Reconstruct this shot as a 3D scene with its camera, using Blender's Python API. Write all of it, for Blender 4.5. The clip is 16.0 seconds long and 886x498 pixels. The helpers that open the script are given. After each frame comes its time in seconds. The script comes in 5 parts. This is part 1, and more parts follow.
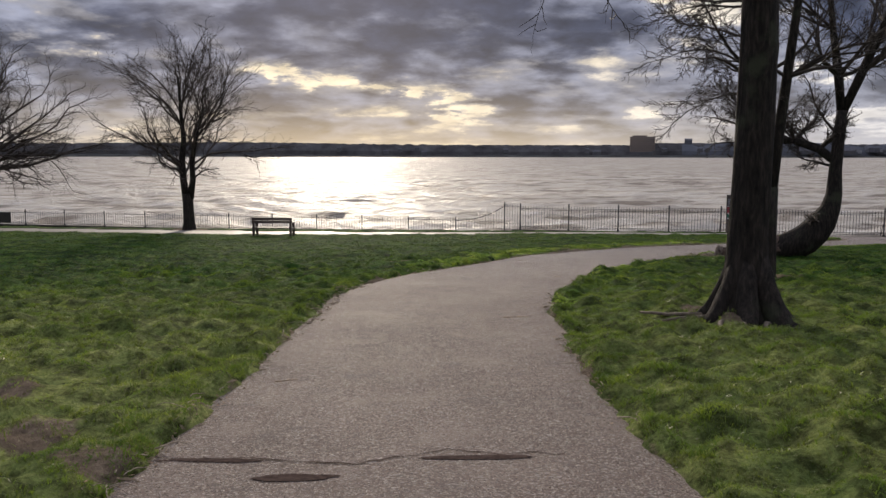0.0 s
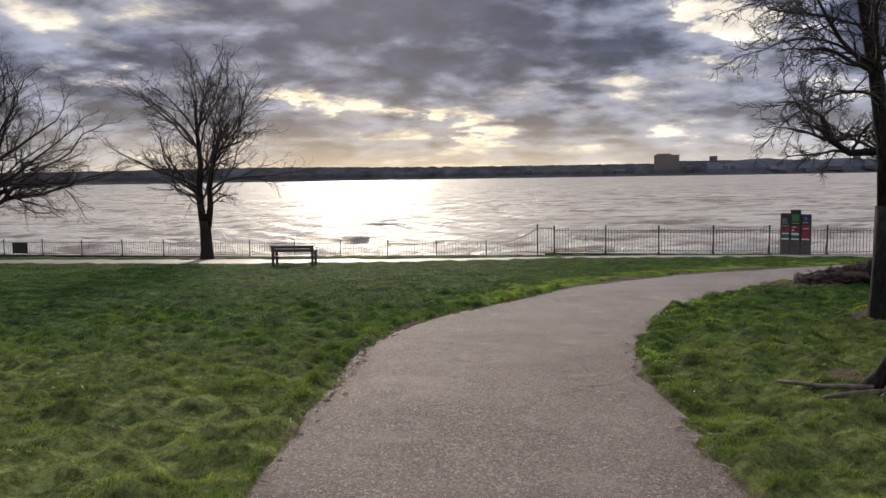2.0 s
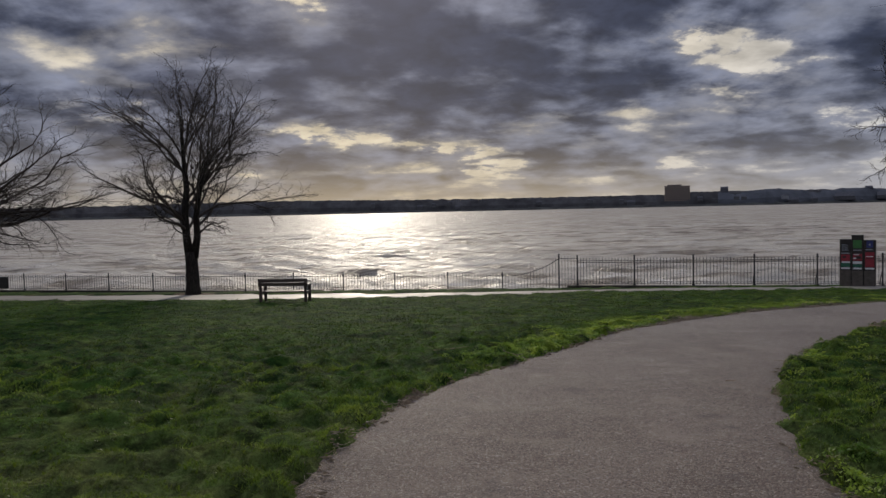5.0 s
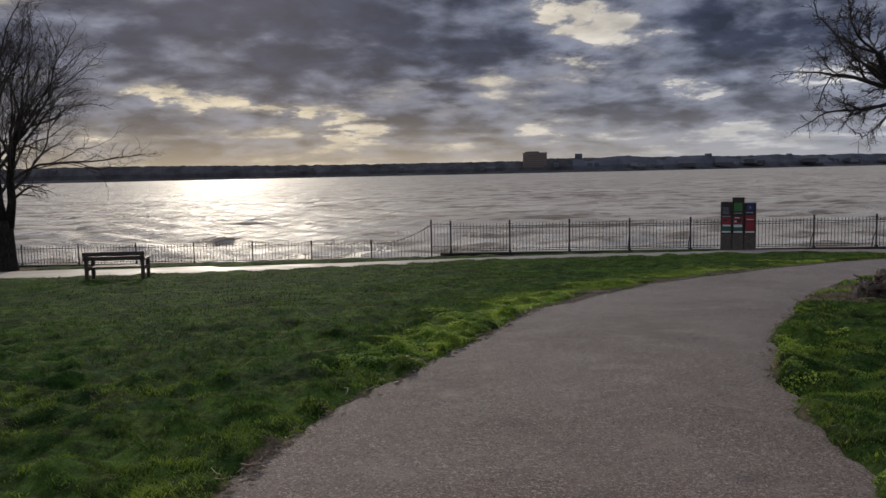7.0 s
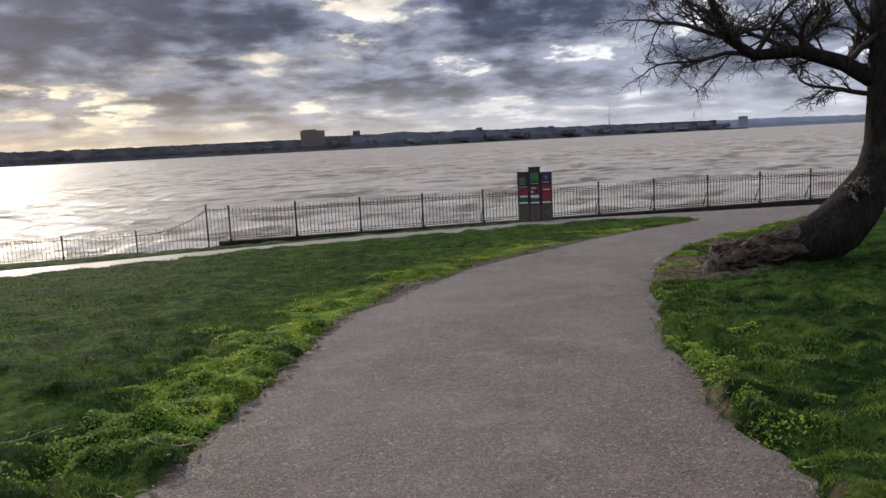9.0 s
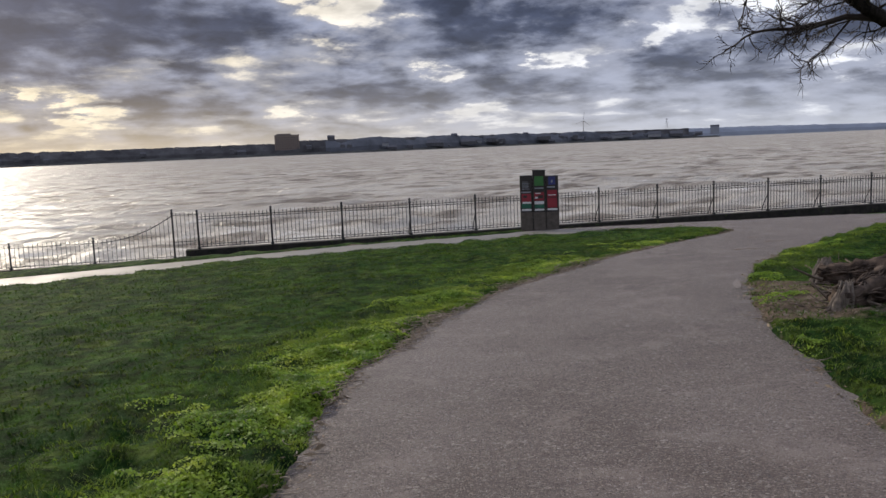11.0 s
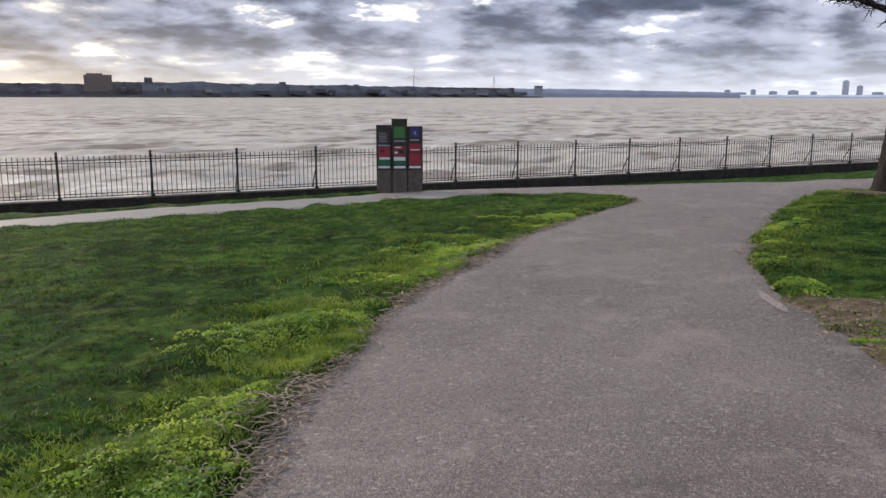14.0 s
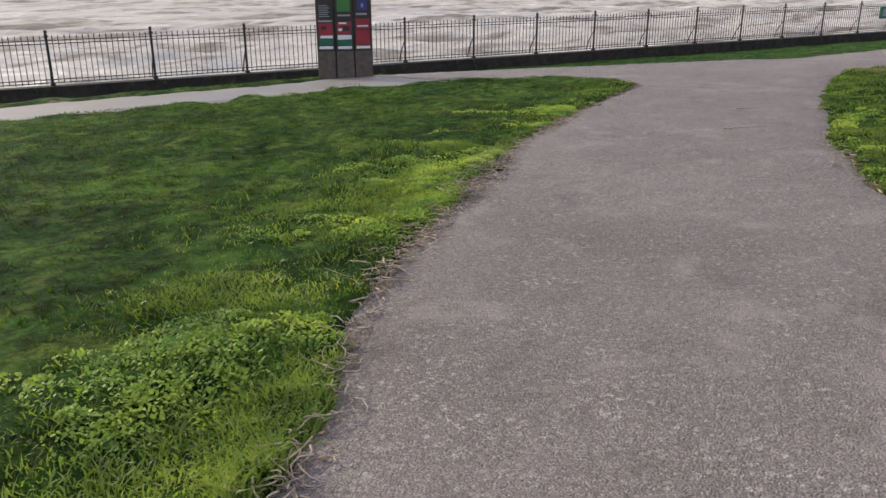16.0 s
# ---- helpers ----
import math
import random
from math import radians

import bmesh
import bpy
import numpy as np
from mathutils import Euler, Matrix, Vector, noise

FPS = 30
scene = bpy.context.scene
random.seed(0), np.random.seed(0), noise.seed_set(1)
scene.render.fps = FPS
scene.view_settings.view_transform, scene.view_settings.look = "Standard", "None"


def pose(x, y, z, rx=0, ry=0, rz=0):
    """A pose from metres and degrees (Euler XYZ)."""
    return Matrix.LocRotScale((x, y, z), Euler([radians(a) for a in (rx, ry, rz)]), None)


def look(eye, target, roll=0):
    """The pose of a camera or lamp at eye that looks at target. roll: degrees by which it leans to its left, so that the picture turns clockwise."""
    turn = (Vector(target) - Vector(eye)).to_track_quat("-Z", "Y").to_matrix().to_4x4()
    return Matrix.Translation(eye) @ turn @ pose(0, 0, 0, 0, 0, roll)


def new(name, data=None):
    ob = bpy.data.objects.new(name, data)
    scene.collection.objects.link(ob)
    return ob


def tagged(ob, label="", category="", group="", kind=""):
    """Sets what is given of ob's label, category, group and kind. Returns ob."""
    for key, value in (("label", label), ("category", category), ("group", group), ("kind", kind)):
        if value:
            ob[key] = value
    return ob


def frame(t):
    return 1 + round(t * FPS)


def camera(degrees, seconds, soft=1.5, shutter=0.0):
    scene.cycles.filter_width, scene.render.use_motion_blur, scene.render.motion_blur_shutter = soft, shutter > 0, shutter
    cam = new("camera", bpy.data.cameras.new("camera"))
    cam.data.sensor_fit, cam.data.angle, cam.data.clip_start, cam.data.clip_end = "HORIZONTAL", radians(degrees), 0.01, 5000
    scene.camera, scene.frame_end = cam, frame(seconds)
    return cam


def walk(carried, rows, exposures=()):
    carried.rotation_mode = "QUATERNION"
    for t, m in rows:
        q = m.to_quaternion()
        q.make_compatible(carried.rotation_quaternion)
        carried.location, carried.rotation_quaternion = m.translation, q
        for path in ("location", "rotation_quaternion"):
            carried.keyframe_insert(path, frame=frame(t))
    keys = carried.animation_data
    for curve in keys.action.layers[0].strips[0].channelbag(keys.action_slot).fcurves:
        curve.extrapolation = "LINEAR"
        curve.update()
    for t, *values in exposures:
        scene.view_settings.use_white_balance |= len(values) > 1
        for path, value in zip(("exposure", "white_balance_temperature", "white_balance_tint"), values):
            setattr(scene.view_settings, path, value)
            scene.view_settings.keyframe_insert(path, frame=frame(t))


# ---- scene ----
cam = camera(57.7, 16.0)
PATH = [
    (0, (0.17, 0.261, 1.603), (0.19, 2.247, 1.369), 0.1),
    (0.5, (0.188, 0.881, 1.58), (0.228, 2.872, 1.397), -0.8),
    (1, (0.067, 1.502, 1.551), (0.159, 3.492, 1.38), 0.8),
    (1.5, (-0.009, 1.987, 1.541), (0.007, 3.976, 1.337), 1.0),
    (2, (-0.113, 2.496, 1.566), (-0.153, 4.488, 1.386), -0.9),
    (2.5, (-0.09, 3.324, 1.484), (-0.072, 5.318, 1.329), -2.1),
    (3, (-0.056, 3.834, 1.499), (-0.067, 5.826, 1.331), -2.3),
    (5.5, (-0.375, 6.851, 1.211), (-0.442, 8.848, 1.12), -1.2),
    (6, (-0.484, 7.432, 1.213), (-0.473, 9.428, 1.088), -0.8),
    (6.5, (-0.52, 8.234, 1.145), (-0.396, 10.225, 0.996), -0.8),
    (7, (-0.405, 9.068, 1.082), (-0.133, 11.041, 0.892), -1.2),
    (7.5, (-0.383, 9.75, 1.027), (0.025, 11.69, 0.762), -1.8),
    (8, (-0.342, 10.277, 1.058), (0.217, 12.179, 0.79), -1.8),
    (8.5, (-0.206, 10.994, 1.022), (0.465, 12.86, 0.763), -1.5),
    (9, (-0.003, 11.622, 0.978), (0.777, 13.444, 0.715), -2.9),
    (11.5, (0.663, 15.092, 0.781), (1.546, 16.87, 0.537), -1.9),
    (12, (0.831, 15.769, 0.745), (1.854, 17.472, 0.522), -2.7),
    (12.5, (1.154, 16.451, 0.736), (2.196, 18.146, 0.529), -1.8),
    (13, (1.382, 17.054, 0.686), (2.439, 18.729, 0.41), -0.4),
    (13.5, (1.814, 17.727, 0.625), (2.901, 19.368, 0.271), -0.5),
    (14, (2.158, 18.377, 0.573), (3.348, 19.94, 0.199), 0.2),
    (14.5, (2.573, 19.016, 0.563), (3.797, 20.554, 0.196), -0.8),
    (15, (2.805, 19.604, 0.489), (4.02, 21.128, 0.042), -1.5),
    (15.5, (3.088, 20.046, 0.465), (4.335, 21.513, -0.075), -0.9),
    (16, (3.503, 20.679, 0.385), (4.754, 22.093, -0.274), -0.2),
]
EXPOSURES = [(0.0, 0.05), (0.6, 0.0), (1.2, 0.16), (2.0, 0.2), (3.0, -0.15), (5.3, -0.6), (6.5, -0.58), (7.5, -0.25), (8.0, 0.2), (9.0, 0.12), (12.0, 0.04), (13.0, 0.02), (13.8, 0.5), (14.5, 0.56), (15.0, 0.65), (15.5, 0.85), (16.0, 0.84)]
KELVIN = (0.0, 2.0, 3.0, 13.0, 15.0), (6800, 6720, 6540, 6540, 6700)
TINT = (0.0, 2.0, 3.0, 13.0, 15.0), (13.0, 12.3, 11.9, 11.3, 12.0)
walk(cam, [(t, look(e, a, r)) for t, e, a, r in PATH], [(t, stops, float(np.interp(t, *KELVIN)), float(np.interp(t, *TINT))) for t, stops in EXPOSURES])

# ---- world, sun ----
SUN_AZ, SUN_EL = -7.0, 19.0          # degrees from +y towards +x, and above the horizon
CLOUD_X, CLOUD_Y = 3.0, 1.0          # where the cloud layer has drifted to
BREAKS = [(19.4, 9.4, 750, 0.17), (15.2, 10.9, 1100, 0.15), (17.6, 7.6, 3000, 0.08), (12.0, 6.9, 4500, 0.06), (25.3, 5.3, 2400, 0.11), (31.8, 5.6, 5000, 0.10), (34.3, 5.3, 5000, 0.10),
          (40.6, 7.2, 1500, 0.15), (45.6, 8.3, 650, 0.19), (51.0, 4.1, 1300, 0.10), (-10.2, 5.3, 2200, 0.12), (-6.7, 5.1, 4000, 0.06), (1.8, 3.3, 1600, 0.13), (-2.9, 4.3, 4000, 0.10), (14.8, 2.6, 3000, 0.07),
          (28.3, 2.8, 3000, 0.07), (-25.5, 7.2, 1200, 0.11), (-22.3, 7.0, 3000, 0.08), (-12.0, 14.6, 900, 0.13), (-1.0, 10.0, 110, -0.05), (31.5, 8.2, 700, -0.09), (8.0, 5.6, 900, -0.05), (19.5, 5.9, 2200, -0.05), (55.0, 9.0, 400, 0.05)]
SUN_DIR = Vector((math.sin(radians(SUN_AZ)) * math.cos(radians(SUN_EL)), math.cos(radians(SUN_AZ)) * math.cos(radians(SUN_EL)), math.sin(radians(SUN_EL))))


class Nodes:
    """Short hand for building a node tree."""

    def __init__(self, tree):
        self.tree, self.links = tree, tree.links
        tree.nodes.clear()

    def add(self, kind):
        return self.tree.nodes.new(kind)

    def put(self, socket, value):
        if isinstance(value, bpy.types.NodeSocket):
            self.links.new(value, socket)
        else:
            socket.default_value = value

    def math(self, op, a, b=0.0, clamp=False):
        n = self.add("ShaderNodeMath")
        n.operation, n.use_clamp = op, clamp
        self.put(n.inputs[0], a), self.put(n.inputs[1], b)
        return n.outputs[0]

    def mix(self, fac, a, b, blend="MIX"):
        n = self.add("ShaderNodeMix")
        n.data_type, n.blend_type = "RGBA", blend
        self.put(n.inputs[0], fac), self.put(n.inputs[6], a), self.put(n.inputs[7], b)
        return n.outputs[2]

    def ramp(self, fac, stops, interpolation="LINEAR"):
        n = self.add("ShaderNodeValToRGB")
        n.color_ramp.interpolation = interpolation
        e = n.color_ramp.elements
        while len(e) < len(stops):
            e.new(0.5)
        for el, (p, c) in zip(e, stops):
            el.position, el.color = p, (c, c, c, 1) if isinstance(c, float) else (*c, 1)
        self.put(n.inputs[0], fac)
        return n.outputs[0]

    def noise(self, vec, scale, detail=4.0, rough=0.55, distort=0.0):
        n = self.add("ShaderNodeTexNoise")
        self.put(n.inputs["Vector"], vec)
        n.inputs["Scale"].default_value, n.inputs["Detail"].default_value = scale, detail
        n.inputs["Roughness"].default_value, n.inputs["Distortion"].default_value = rough, distort
        return n.outputs[0]


def range01(n, value, lo, hi):
    m = n.add("ShaderNodeMapRange")
    m.interpolation_type = "SMOOTHSTEP"
    n.put(m.inputs[0], value)
    m.inputs[1].default_value, m.inputs[2].default_value = lo, hi
    return m.outputs[0]


def make_world():
    world = bpy.data.worlds.new("world")
    scene.world = world
    world.use_nodes = True
    n = Nodes(world.node_tree)
    sky = n.add("ShaderNodeTexSky")
    sky.sky_type, sky.sun_disc = "NISHITA", False
    sky.sun_elevation, sky.sun_rotation = radians(SUN_EL), radians(SUN_AZ)
    way = n.add("ShaderNodeTexCoord").outputs["Generated"]
    sep = n.add("ShaderNodeSeparateXYZ")
    n.put(sep.inputs[0], way)
    z = n.math("MAXIMUM", sep.outputs[2], 0.0)
    # a flat layer of broken cloud, seen from below
    deep = n.math("ADD", z, 0.12)
    layer = n.add("ShaderNodeCombineXYZ")
    n.put(layer.inputs[0], n.math("ADD", n.math("DIVIDE", sep.outputs[0], deep), CLOUD_X))
    n.put(layer.inputs[1], n.math("ADD", n.math("MULTIPLY", n.math("DIVIDE", sep.outputs[1], deep), 0.95), CLOUD_Y))
    # the heaped undersides, less drawn out than the layer itself
    near_deep = n.math("ADD", z, 0.26)
    heap = n.add("ShaderNodeCombineXYZ")
    n.put(heap.inputs[0], n.math("DIVIDE", sep.outputs[0], near_deep))
    n.put(heap.inputs[1], n.math("DIVIDE", sep.outputs[1], near_deep))
    puff = heap.outputs[0]
    big = n.noise(layer.outputs[0], 0.85, 2.0, 0.5, 0.3)
    fine = n.math("ADD", n.math("MULTIPLY", n.noise(layer.outputs[0], 1.9, 10.0, 0.56, 0.25), 0.45), n.math("MULTIPLY", n.noise(puff, 4.2, 10.0, 0.58, 0.15), 0.55))
    cover = n.math("ADD", n.math("MULTIPLY", big, 0.40), n.math("MULTIPLY", fine, 0.60))
    folds = n.noise(puff, 4.0, 8.0, 0.55, 0.2)
    # the wide breaks in the cloud: bearing, height, sharpness, strength
    flat = n.add("ShaderNodeVectorMath")
    flat.operation = "MULTIPLY"
    # ragged outlines
    torn = n.add("ShaderNodeTexNoise")
    n.put(torn.inputs["Vector"], puff)
    torn.inputs["Scale"].default_value, torn.inputs["Detail"].default_value, torn.inputs["Roughness"].default_value = 6.5, 7.0, 0.62
    shift = n.add("ShaderNodeVectorMath")
    shift.operation = "MULTIPLY_ADD"
    n.put(shift.inputs[0], torn.outputs["Color"])
    shift.inputs[1].default_value, shift.inputs[2].default_value = (0.17, 0.17, 0.06), (-0.085, -0.085, -0.03)
    bent = n.add("ShaderNodeVectorMath")
    n.put(bent.inputs[0], way), n.put(bent.inputs[1], shift.outputs[0])
    n.put(flat.inputs[0], bent.outputs[0])
    flat.inputs[1].default_value = (1, 1, 2.4)
    unit = n.add("ShaderNodeVectorMath")
    unit.operation = "NORMALIZE"
    n.put(unit.inputs[0], flat.outputs[0])
    ragged = n.math("SUBTRACT", n.math("MULTIPLY", n.noise(puff, 7.5, 8.0, 0.62, 0.2), 4.0), 0.95)
    for az, el, sharp, strength in BREAKS:
        d = Vector((math.sin(radians(az)) * math.cos(radians(el)), math.cos(radians(az)) * math.cos(radians(el)), 2.4 * math.sin(radians(el)))).normalized()
        dot = n.add("ShaderNodeVectorMath")
        dot.operation = "DOT_PRODUCT"
        n.put(dot.inputs[0], unit.outputs[0])
        dot.inputs[1].default_value = d
        cover = n.math("ADD", cover, n.math("MULTIPLY", n.math("POWER", n.math("MAXIMUM", dot.outputs["Value"], 0.0), sharp), n.math("MULTIPLY", ragged, strength)))
    # nearness to the hidden sun, and to the horizon
    sun = n.add("ShaderNodeVectorMath")
    sun.operation = "DOT_PRODUCT"
    n.put(sun.inputs[0], way)
    sun.inputs[1].default_value = SUN_DIR
    near = n.math("POWER", n.math("MAXIMUM", sun.outputs["Value"], 0.0), 40.0)
    side = n.math("POWER", n.math("MAXIMUM", sun.outputs["Value"], 0.0), 7.0)
    low = n.math("POWER", n.math("SUBTRACT", 1.0, n.math("MINIMUM", z, 1.0)), 14.0)
    haze = n.math("POWER", n.math("SUBTRACT", 1.0, n.math("MINIMUM", z, 1.0)), 26.0)
    bias = n.math("ADD", cover, n.math("MULTIPLY", low, 0.095))
    gap = range01(n, bias, 0.590, 0.668)
    thin = range01(n, bias, 0.535, 0.615)
    # cloud: darker in its thick middle and folds
    thick = range01(n, n.math("ADD", n.math("MULTIPLY", bias, 0.55), n.math("MULTIPLY", folds, 0.45)), 0.445, 0.615)
    body = n.mix(thick, (0.052, 0.066, 0.116, 1), (0.245, 0.275, 0.380, 1))
    body = n.mix(1.0, body, n.ramp(n.noise(puff, 8.0, 9.0, 0.6, 0.2), [(0.34, 0.66), (0.66, 1.42)]), "MULTIPLY")
    body = n.mix(n.math("MULTIPLY", n.math("MULTIPLY", thick, n.math("SUBTRACT", 1.0, side)), 0.7), body, (0.44, 0.485, 0.61, 1))
    body = n.mix(n.math("MULTIPLY", thin, 0.55), body, n.mix(side, (0.36, 0.39, 0.50, 1), (0.42, 0.40, 0.37, 1)))
    body = n.mix(n.math("MULTIPLY", near, 0.60), body, n.mix(thick, (0.20, 0.20, 0.25, 1), (0.46, 0.45, 0.49, 1)))
    lit = n.mix(side, (0.92, 0.96, 1.03, 1), (1.15, 0.98, 0.66, 1))
    lit = n.mix(n.math("MULTIPLY", near, 0.5), lit, (1.6, 1.45, 1.15, 1))
    lit = n.mix(1.0, lit, n.ramp(folds, [(0.36, 0.62), (0.60, 1.1)]), "MULTIPLY")
    both = n.mix(gap, body, lit)
    pale = n.mix(side, (0.62, 0.66, 0.74, 1), (0.92, 0.71, 0.37, 1))
    glow = n.mix(n.math("MULTIPLY", haze, 0.95), both, pale)
    # unseen cloud overhead, brightened to add light on ground and water
    lift = n.math("ADD", 1.0, n.math("MULTIPLY", range01(n, sep.outputs[2], 0.21, 0.62), 3.6))
    up = n.mix(1.0, glow, lift, "MULTIPLY")
    up = n.mix(1.0, up, n.mix(range01(n, sep.outputs[2], 0.21, 0.5), (1, 1, 1, 1), (1.03, 1.0, 0.90, 1)), "MULTIPLY")
    skyc = n.mix(1.0, sky.outputs[0], (0.05, 0.05, 0.05, 1), "MULTIPLY")
    out = n.mix(0.03, up, skyc)
    bg = n.add("ShaderNodeBackground")
    n.put(bg.inputs[0], out)
    bg.inputs[1].default_value = 1.0
    n.put(n.add("ShaderNodeOutputWorld").inputs[0], bg.outputs[0])


make_world()
sun_data = bpy.data.lights.new("sun", "SUN")
sun_data.energy, sun_data.angle, sun_data.color = 2.8, radians(0.8), (1.0, 0.90, 0.74)
sun = new("sun", sun_data)
sun.matrix_world = Matrix.Translation((0, 30, 40)) @ SUN_DIR.to_track_quat("Z", "Y").to_matrix().to_4x4()


# ---- materials ----
def material(name, build):
    m = bpy.data.materials.new(name)
    m.use_nodes = True
    n = Nodes(m.node_tree)
    shader = build(n)
    n.put(n.add("ShaderNodeOutputMaterial").inputs[0], shader)
    return m


def surface(n, color, rough=0.7, metal=0.0, bump=None, strength=0.3, distance=0.02, spec=0.5):
    s = n.add("ShaderNodeBsdfPrincipled")
    n.put(s.inputs["Base Color"], color), n.put(s.inputs["Roughness"], rough)
    s.inputs["Metallic"].default_value, s.inputs["Specular IOR Level"].default_value = metal, spec
    if bump is not None:
        b = n.add("ShaderNodeBump")
        b.inputs["Strength"].default_value, b.inputs["Distance"].default_value = strength, distance
        n.put(b.inputs["Height"], bump)
        n.put(s.inputs["Normal"], b.outputs[0])
    return s.outputs[0]


def place(n):
    return n.add("ShaderNodeNewGeometry").outputs["Position"]


def grass_colour(n, pos):
    patch = n.noise(pos, 0.9, 6.0, 0.68)
    mid = n.noise(pos, 2.6, 6.0, 0.66, 0.3)
    c = n.ramp(patch, [(0.34, (0.013, 0.036, 0.009)), (0.5, (0.030, 0.074, 0.015)), (0.66, (0.075, 0.140, 0.025))])
    c = n.mix(n.ramp(mid, [(0.50, 0.0), (0.66, 0.85)]), c, (0.118, 0.165, 0.034, 1))
    # paler turf up the slope: partly drier, partly sunlight put into the colour
    up = n.add("ShaderNodeSeparateXYZ")
    n.put(up.inputs[0], pos)
    dry = range01(n, n.math("ADD", up.outputs[1], n.math("MULTIPLY", patch, 6.0)), 18.0, 9.0)
    west = n.math("ADD", 0.75, n.math("MULTIPLY", range01(n, up.outputs[0], 2.2, -1.2), 0.25))
    c = n.mix(n.math("MULTIPLY", n.math("MULTIPLY", dry, west), 0.85), c, n.ramp(mid, [(0.36, (0.150, 0.185, 0.060)), (0.66, (0.350, 0.370, 0.125))]))
    # clump-sized mottle: lit and shaded tufts put into the colour
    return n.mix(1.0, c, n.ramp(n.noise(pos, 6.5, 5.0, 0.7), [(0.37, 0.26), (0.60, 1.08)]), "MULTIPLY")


def mat_ground(n):
    pos = place(n)
    bare = n.add("ShaderNodeAttribute")
    bare.attribute_name = "soil"
    soil = bare.outputs["Fac"]
    fine = n.noise(pos, 34.0, 6.0, 0.7)
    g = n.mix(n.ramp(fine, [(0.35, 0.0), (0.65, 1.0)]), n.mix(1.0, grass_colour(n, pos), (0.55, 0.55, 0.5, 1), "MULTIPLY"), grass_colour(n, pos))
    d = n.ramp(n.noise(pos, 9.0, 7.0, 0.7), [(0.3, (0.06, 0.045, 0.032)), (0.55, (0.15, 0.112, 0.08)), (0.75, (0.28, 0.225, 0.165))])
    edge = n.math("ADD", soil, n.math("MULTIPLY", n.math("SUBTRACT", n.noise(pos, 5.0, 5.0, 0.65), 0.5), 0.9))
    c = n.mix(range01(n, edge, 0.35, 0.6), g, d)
    return surface(n, c, 0.85, bump=n.math("ADD", fine, n.math("MULTIPLY", n.noise(pos, 7.0, 4.0), 1.5)), strength=0.8, distance=0.05, spec=0.02)


def mat_blade(n, gloss=0.26):
    pos = place(n)
    rnd = n.add("ShaderNodeNewGeometry").outputs["Random Per Island"]
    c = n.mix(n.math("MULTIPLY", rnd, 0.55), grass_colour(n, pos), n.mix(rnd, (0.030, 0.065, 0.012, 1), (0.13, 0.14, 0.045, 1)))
    d = n.add("ShaderNodeBsdfPrincipled")
    n.put(d.inputs["Base Color"], c)
    d.inputs["Roughness"].default_value = 0.45
    d.inputs["Specular IOR Level"].default_value = gloss
    t = n.add("ShaderNodeBsdfTranslucent")
    n.put(t.inputs[0], n.mix(1.0, c, (1.3, 1.5, 0.6, 1), "MULTIPLY"))
    m = n.add("ShaderNodeMixShader")
    m.inputs[0].default_value = 0.38
    n.put(m.inputs[1], d.outputs[0]), n.put(m.inputs[2], t.outputs[0])
    return m.outputs[0]


def mat_lush(n):
    pos = place(n)
    rnd = n.add("ShaderNodeNewGeometry").outputs["Random Per Island"]
    c = n.ramp(n.noise(pos, 2.2, 5.0, 0.6), [(0.35, (0.035, 0.075, 0.013)), (0.52, (0.105, 0.170, 0.024)), (0.70, (0.235, 0.290, 0.045))])
    c = n.mix(n.math("MULTIPLY", rnd, 0.35), c, (0.17, 0.17, 0.07, 1))
    d = n.add("ShaderNodeBsdfPrincipled")
    n.put(d.inputs["Base Color"], c)
    d.inputs["Roughness"].default_value = 0.65
    d.inputs["Specular IOR Level"].default_value = 0.22
    t = n.add("ShaderNodeBsdfTranslucent")
    n.put(t.inputs[0], n.mix(1.0, c, (1.4, 1.5, 0.7, 1), "MULTIPLY"))
    m = n.add("ShaderNodeMixShader")
    m.inputs[0].default_value = 0.42
    n.put(m.inputs[1], d.outputs[0]), n.put(m.inputs[2], t.outputs[0])
    return m.outputs[0]


def mat_herb(n):
    """Small soft leaves of low weeds."""
    pos = place(n)
    rnd = n.add("ShaderNodeNewGeometry").outputs["Random Per Island"]
    c = n.ramp(n.noise(pos, 2.6, 4.0, 0.6), [(0.36, (0.085, 0.160, 0.026)), (0.52, (0.21, 0.30, 0.040)), (0.68, (0.36, 0.41, 0.062))])
    c = n.mix(1.0, c, n.ramp(rnd, [(0.0, 0.75), (1.0, 1.25)]), "MULTIPLY")
    d = n.add("ShaderNodeBsdfPrincipled")
    n.put(d.inputs["Base Color"], c)
    d.inputs["Roughness"].default_value, d.inputs["Specular IOR Level"].default_value = 0.6, 0.2
    t = n.add("ShaderNodeBsdfTranslucent")
    n.put(t.inputs[0], n.mix(1.0, c, (1.3, 1.4, 0.7, 1), "MULTIPLY"))
    m = n.add("ShaderNodeMixShader")
    m.inputs[0].default_value = 0.40
    n.put(m.inputs[1], d.outputs[0]), n.put(m.inputs[2], t.outputs[0])
    return m.outputs[0]


